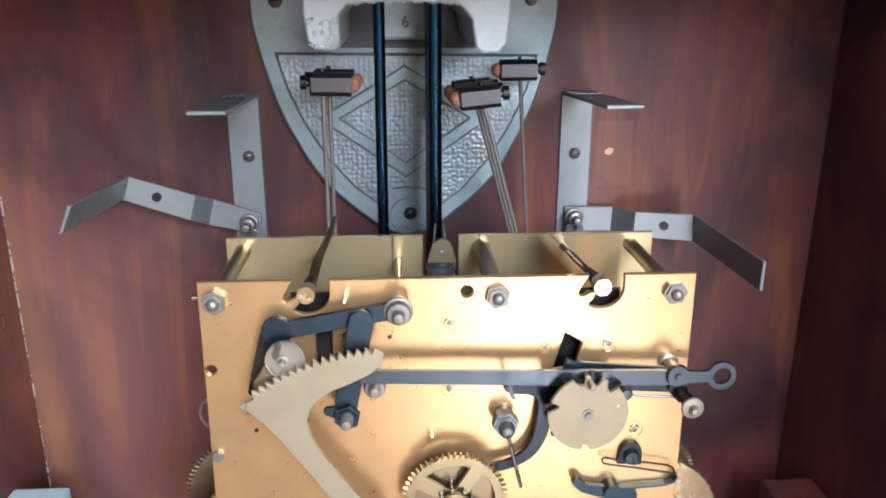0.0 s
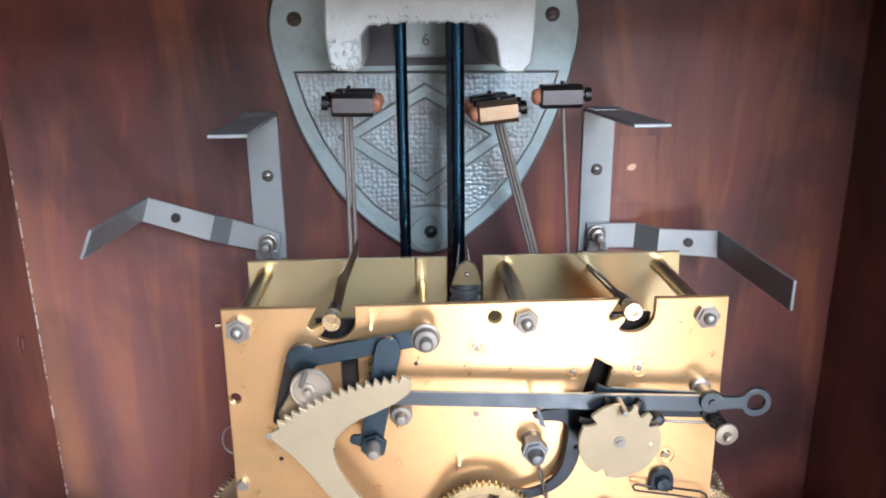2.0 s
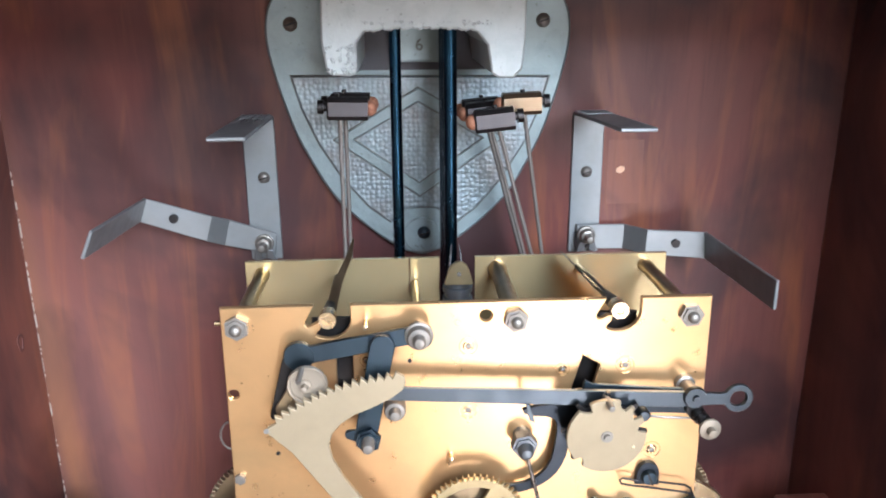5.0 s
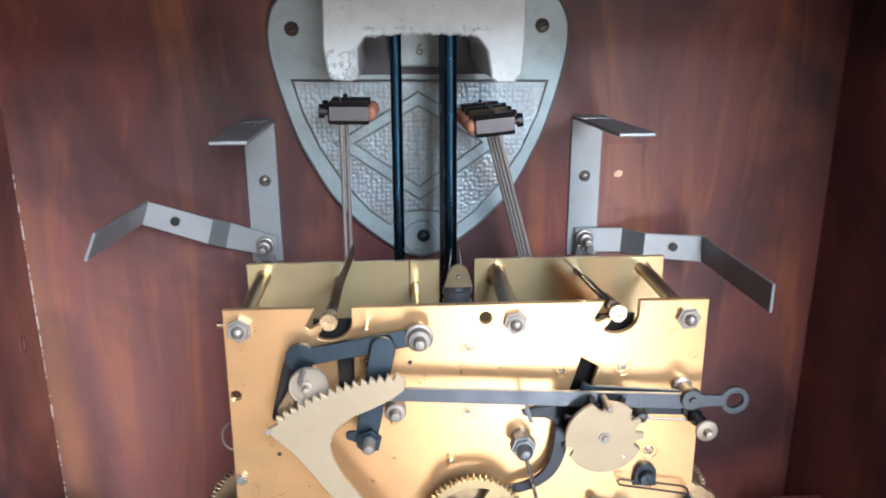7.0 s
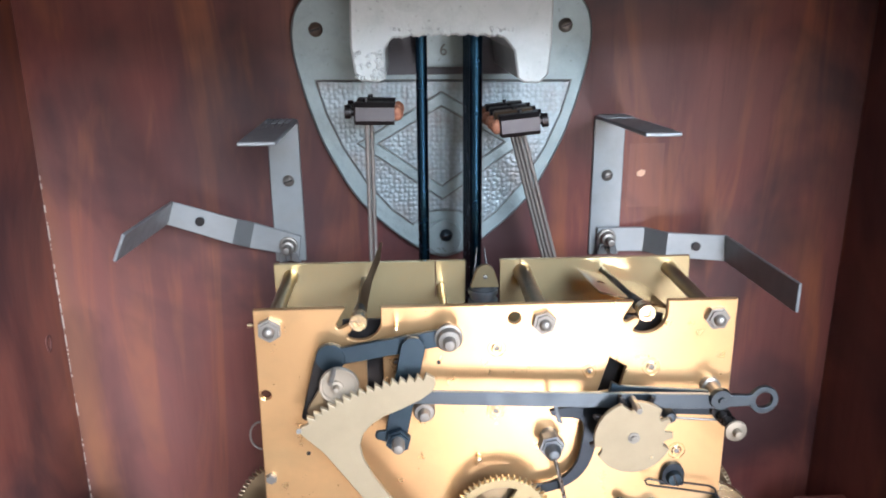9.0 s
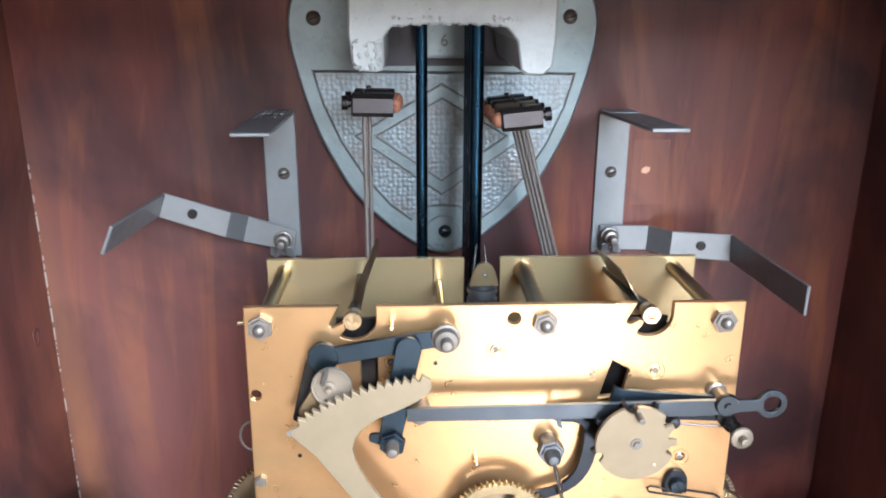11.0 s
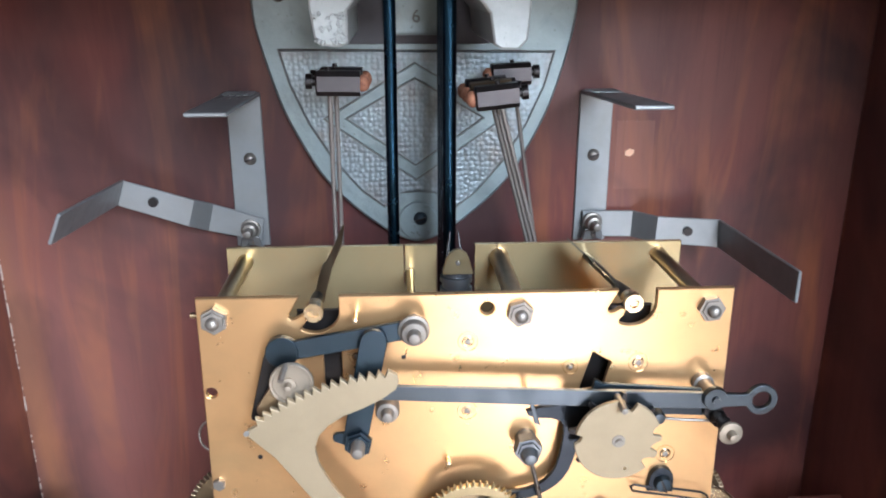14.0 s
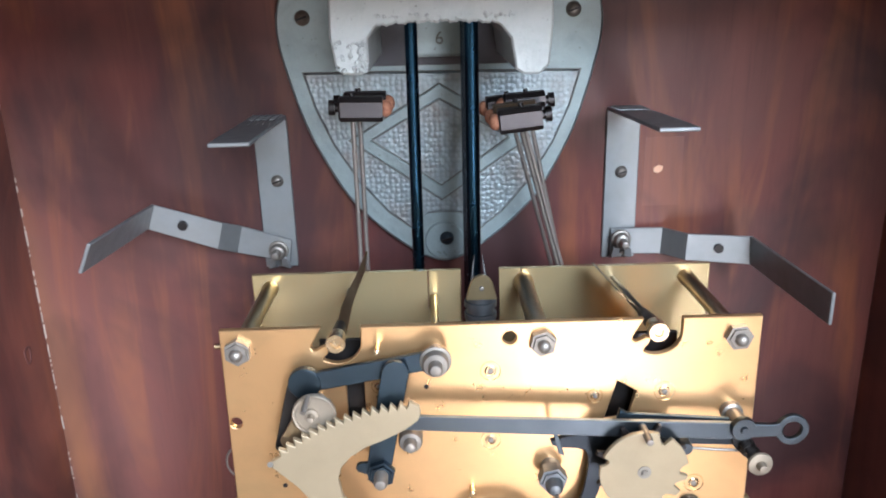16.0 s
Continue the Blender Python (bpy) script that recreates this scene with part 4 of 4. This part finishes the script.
hood = slab([(0.0761, 0.1349), (0.0849, 0.1343)] + [(0.0807 + 0.0041 * math.cos(radians(a)), 0.1392 + 0.0045 * math.sin(radians(a))) for a in range(0, 181, 15)], 0.2578, FRONT + 0.0004)
part("clip_hood", hood, BLUED_DARK, clip, "arched blued block")
clip_screw = part("clip_screw", lathe(0.0809, 0.1381, [(0, 0.2556), (0.0024, 0.2558), (0.0029, 0.2565), (0.0030, 0.2580)], 22), BLUED, clip, smooth=40)
part("slot", slab(capsule(0.0800, 0.1401, 0.0818, 0.1361, 0.0004), 0.2553, 0.2566, bevel=0), DARK, clip_screw)
low = part("lower_lever", joined(slab(capsule(0.0612, 0.1290, 0.0640, 0.1262, 0.0018, 0.0016), 0.2556, 0.2575), slab(capsule(0.0640, 0.1262, 0.0805, 0.1222, 0.0018, 0.0034), 0.2560, 0.2578), tube([(0.0740, 0.2535, 0.1252), (0.0740, 0.2605, 0.1252)], 0.0030, 18)), BLUED, movement, "blued lever on a post", smooth=35)

# motion wheel in front of the plate, with crossed arms
def motion_wheel():
    x, z, r = 0.0166, 0.1272, 0.0188
    ri = r - 0.0046
    holes = []
    for k in range(4):
        a0, a1 = radians(90 * k + 57 + 11), radians(90 * k + 147 - 11)
        hp = [(x + ri * math.cos(a0 + (a1 - a0) * i / 8), z + ri * math.sin(a0 + (a1 - a0) * i / 8)) for i in range(9)]
        hp += [(x + 0.0046 * math.cos(a1 - 0.35), z + 0.0046 * math.sin(a1 - 0.35)), (x + 0.0046 * math.cos(a0 + 0.35), z + 0.0046 * math.sin(a0 + 0.35))]
        holes.append(hp)
    w = part("going_wheel", slab(gear_outline(x, z, r, 54, 0.0016), 0.2500, 0.2516, holes), BRASS_OLD, movement, "toothed brass wheel with crossed arms")
    # added disc; its dull colour gives the shade between the arms
    part("shade_disc", lathe(x, z, [(0.0030, 0.2540), (0.0146, 0.2541), (0.0150, 0.2546), (0.0150, 0.2556), (0.0030, 0.2558)], 40), PILLAR, w, "added dull brass disc for the shade between the arms", smooth=40)
    for k in range(8):
        a = 2 * math.pi * k / 8 + 0.2
        part("pinion_pin", lathe(x + 0.0058 * math.cos(a), z + 0.0058 * math.sin(a), [(0, 0.2470), (0.0007, 0.2472), (0.0008, 0.2540)], 8), WIRE, w, smooth=60)
    part("pinion_cap", lathe(x, z, [(0.0030, 0.2466), (0.0048, 0.2466), (0.0050, 0.2470), (0.0050, 0.2480), (0.0030, 0.2481)], 24), BRASS_OLD, w, smooth=40)
    part("arbor", lathe(x, z, [(0, 0.2432), (0.0022, 0.2434), (0.0030, 0.2442), (0.0030, FRONT + 0.0005)], 20), STEEL, w, smooth=40)
    return w


motion_wheel()


# barrels and great wheels between the plates
def barrel(x, z, r, y0, y1, gx, gz, gr, gy, teeth):
    b = part("barrel", lathe(x, z, [(0.002, FRONT + 0.0015), (0.002, y0 - 0.0002), (r - 0.0006, y0 - 0.0001), (r, y0 + 0.0004), (r, y0 + 0.0016), (r - 0.004, y0 + 0.0018), (r - 0.004, y1), (0.002, y1 + 0.0002), (0.002, REAR + 0.001)], 48), BRASS, movement, smooth=35)
    # darker brass here, with the front plate's shadow put into its colour
    part("great_wheel", slab(gear_outline(gx, gz, gr, teeth, 0.0018), gy, gy + 0.0018), PILLAR, b)


barrel(-0.0640, 0.0880, 0.0265, 0.278, 0.290, -0.0600, 0.1020, 0.0290, 0.2925, 84)
barrel(0.0970, 0.0965, 0.0275, 0.278, 0.290, 0.0935, 0.1020, 0.0272, 0.2925, 84)
part("wire_loop", tube([(-0.0735 + 0.0045 * math.cos(radians(a)), 0.285, 0.1450 + 0.0060 * math.sin(radians(a))) for a in range(20, 345, 15)], 0.00045, 8), STEEL, movement, "fine wire loop", smooth=60)
part("side_pin", tube([(-0.0600, 0.2640, 0.2000), (-0.0708, 0.2640, 0.2002)], 0.0009, 10), BRASS, movement, smooth=60)


# ---- hammers ----
PIVOT_R, PIVOT_L = (0.0815, 0.1434), (-0.0312, 0.1290)
for px, pz in (PIVOT_R, PIVOT_L):
    part("hammer_arbor", lathe(px, pz, [(0.0024, REAR + 0.001), (0.0024, 0.386)], 16), STEEL, movement, smooth=40)


def ball(x, r):
    """A rounded leather plug, slightly flattened."""
    bm = bmesh.new()
    bmesh.ops.create_uvsphere(bm, u_segments=16, v_segments=10, radius=r)
    for v in bm.verts:
        v.co.x = v.co.x * 0.85 + x
    return bm


def hammer(pivot, y, head_at, foot, tilt, side, off, head_mat):
    """Stem on its arbor, block head with a leather nose and a clamp screw. head_at: the head's centre at rest; foot: where the stem joins its crank."""
    hx, hz = head_at[0] - pivot[0], head_at[1] - pivot[1]
    fx, fz = foot[0] - pivot[0], foot[1] - pivot[1]
    h = part("hammer", joined(tube([(fx, 0, fz), (hx + off, 0, hz)], 0.0009, 12), lathe(0, 0, [(0.0040, -0.003), (0.0040, 0.003)], 18),
                              slab(capsule(0, 0, fx, fz, 0.0030, 0.0022), -0.0012, 0.0012)), STEM, None, "wire-stemmed hammer with a block head", smooth=50)
    h.parent = movement
    h.location = Vector((pivot[0], y, pivot[1])) - BASE
    m = pose(hx, 0, hz, 0, -tilt, 0)
    heads = []

    def fix(name, bm, mat, label="", smooth=None):
        bmesh.ops.transform(bm, matrix=m, verts=bm.verts)
        o = part(name, bm, mat, None, label, smooth)
        o.parent = h
        heads.append(o)
    s = side
    block = slab([(-0.0044, -0.0028), (-0.0026, -0.0046), (0.0026, -0.0046), (0.0044, -0.0028), (0.0044, 0.0028), (0.0026, 0.0046), (-0.0026, 0.0046), (-0.0044, 0.0028)], -0.0083, 0.0083, bevel=0.0006)
    for v in block.verts:
        v.co = Vector((v.co.y, v.co.x, v.co.z))
    fix("head", block, head_mat, "brass head" if head_mat is HEAD_BRASS else "grey steel head")
    fix("nose", ball(-s * 0.0092, 0.0032), LEATHER, "tan leather nose", 60)
    fix("clamp_screw", joined(tube([(s * 0.0080, 0, 0.0005), (s * 0.0100, 0, 0.0005)], 0.0018, 12), tube([(s * 0.0098, 0, 0.0005), (s * 0.0122, 0, 0.0005)], 0.0029, 12)), DARK, "black clamp screw", 40)
    fix("stem_end", tube([(off, 0, 0.0040), (off - 0.0003, 0, 0.0060)], 0.0010, 8), DARK, "", 50)
    return h, heads, Vector((hx, 0, hz))


DEPTHS = (0.340, 0.352, 0.364, 0.376)
BACKSET = (0.0, 0.0008, 0.0014, 0.0020)
HAMMERS = [hammer((PIVOT_R[0] - d, PIVOT_R[1]), y, (0.0325 - d, 0.2565), (0.0626 - d, 0.1500), 6.0, 1, 0.0010, mat)
           for y, d, mat in zip(DEPTHS, BACKSET, (HEAD, HEAD_BRASS, HEAD, HEAD))]
for y, d in ((0.340, 0.0), (0.354, 0.0013)):
    hammer((PIVOT_L[0] + d, PIVOT_L[1]), y, (-0.0277 + d * 0.3, 0.2620), (-0.0312 + d, 0.1350), -1.0, -1, -0.0034 + d * 0.8, HEAD)


# ---- what moves: the four chime hammers and the count wheel ----
def motions():
    first = [(0, 0), (1.1, 0), (1.2, 2.3), (1.3, 3.7), (1.4, 4.8), (1.5, 6), (1.6, 8), (1.7, 9.5), (1.8, 11), (1.9, 12), (2.0, 11.6), (2.1, 0), (4.0, 0), (4.1, 2.3), (4.2, 4.6),
             (4.4, 8), (4.7, 12), (4.8, 12), (4.9, 0), (12.1, 0), (12.2, 2.1), (12.3, 3.2), (12.4, 5), (12.5, 6), (12.6, 7.3), (12.7, 8.8), (12.8, 9.8), (12.9, 12), (13.0, 12.2), (13.1, 3), (13.2, 0), (16, 0)]
    second = [(0, 0), (0.2, 0), (0.3, 2), (0.4, 5.5), (0.5, 7.4), (0.6, 8.8), (0.7, 10.2), (0.8, 10.9), (0.9, 12.6), (1.0, 12.9), (1.1, 14.2), (1.2, 14.3), (1.3, 0), (4.7, 0),
              (5.0, 6), (5.3, 13), (5.4, 14), (5.5, 0), (12.9, 0), (13.0, 2), (13.1, 4), (13.2, 6.5), (13.3, 8), (13.4, 9.4), (13.5, 10.8), (13.6, 12), (13.7, 13.8), (13.8, 14.3), (13.9, 14), (14.0, 0), (16, 0)]
    third = [(0, 0), (2.0, 0), (2.1, 2), (2.2, 4.4), (2.3, 7.1), (2.4, 8.1), (2.5, 9.8), (2.6, 11.1), (2.7, 11.6), (2.8, 0), (5.3, 0), (5.6, 6), (5.9, 11), (6.0, 12), (6.1, 0), (11.2, 0), (11.3, 3),
             (11.4, 4.7), (11.5, 6.4), (11.6, 7.3), (11.7, 8.3), (11.8, 9.1), (11.9, 10.9), (12.0, 12.3), (12.1, 12.4), (12.2, 8), (12.3, 0), (15.8, 0), (15.9, 1), (16.0, 2.6)]
    fourth = [(0, 9.9), (0.1, 11.1), (0.2, 11.7), (0.3, 12.6), (0.4, 0), (5.9, 0), (6.1, 4), (6.3, 7.4), (6.4, 9.4), (6.5, 10.6), (6.6, 12), (6.7, 11.9), (6.8, 0), (13.8, 0), (13.9, 2.5), (14.0, 5.4),
              (14.1, 7), (14.2, 8.7), (14.3, 9.5), (14.4, 11.4), (14.5, 12.5), (14.6, 12.9), (14.7, 12.4), (14.8, 0), (16, 0)]
    for (h, heads, mid), y, d, k, rows in zip(HAMMERS, DEPTHS, BACKSET, (0.98, 1.13, 1.13, 1.13), (first, second, third, fourth)):
        at = Vector((PIVOT_R[0] - d, y, PIVOT_R[1])) - BASE
        walk(h, [(t, pose(at.x, at.y, at.z, 0, a * k, 0)) for t, a in rows])
        # the springy wire lets the head stay nearly level
        for o in heads:
            walk(o, [(t, Matrix.Translation(mid) @ pose(0, 0, 0, 0, -0.5 * a * k, 0) @ Matrix.Translation(-mid)) for t, a in rows])
    # the fly goes round once a second, and a little on when it slows after 7.5 s
    aim = (FLY_B - FLY_A).normalized().to_track_quat("Y", "Z").to_matrix().to_4x4()
    spin = [(k / 10, 136 + 36 * k + 28 * min(max((k - 75) / 5, 0), 1) + 152 * min(max((k - 92) / 20, 0), 1)) for k in range(161)]
    walk(FLY, [(t, Matrix.Translation(FLY_A) @ aim @ pose(0, 0, 0, 0, -a, 0)) for t, a in spin])
    at = CW - BASE
    turn = [(0, 0), (2.8, 27), (4.0, 29), (6.8, 66), (11.1, 67), (12.2, 82), (14.7, 94), (16, 104)]
    up = [(0, 0), (0.8, 1.0), (1.5, 1.4), (4, 1.4), (7.1, 1.6), (7.3, 0.7), (7.4, -0.3), (7.5, -1.7), (8.0, -1.6), (8.5, -1.2), (8.6, -0.2), (8.7, 0.5), (9.0, 0.9), (9.2, 0.9),
          (10.6, 0.6), (11.0, -2.2), (11.3, -2.4), (11.7, -1.6), (12.2, -0.1), (12.7, 0.4), (13.0, 1.1), (13.3, 1.4), (16, 1.7)]
    pin = LEVER_AT - BASE
    walk(lev, [(t, pose(pin.x, pin.y, pin.z, 0, a, 0)) for t, a in up])
    walk(COUNT, [(t, pose(at.x, at.y, at.z, 0, a, 0)) for t, a in turn])


motions()
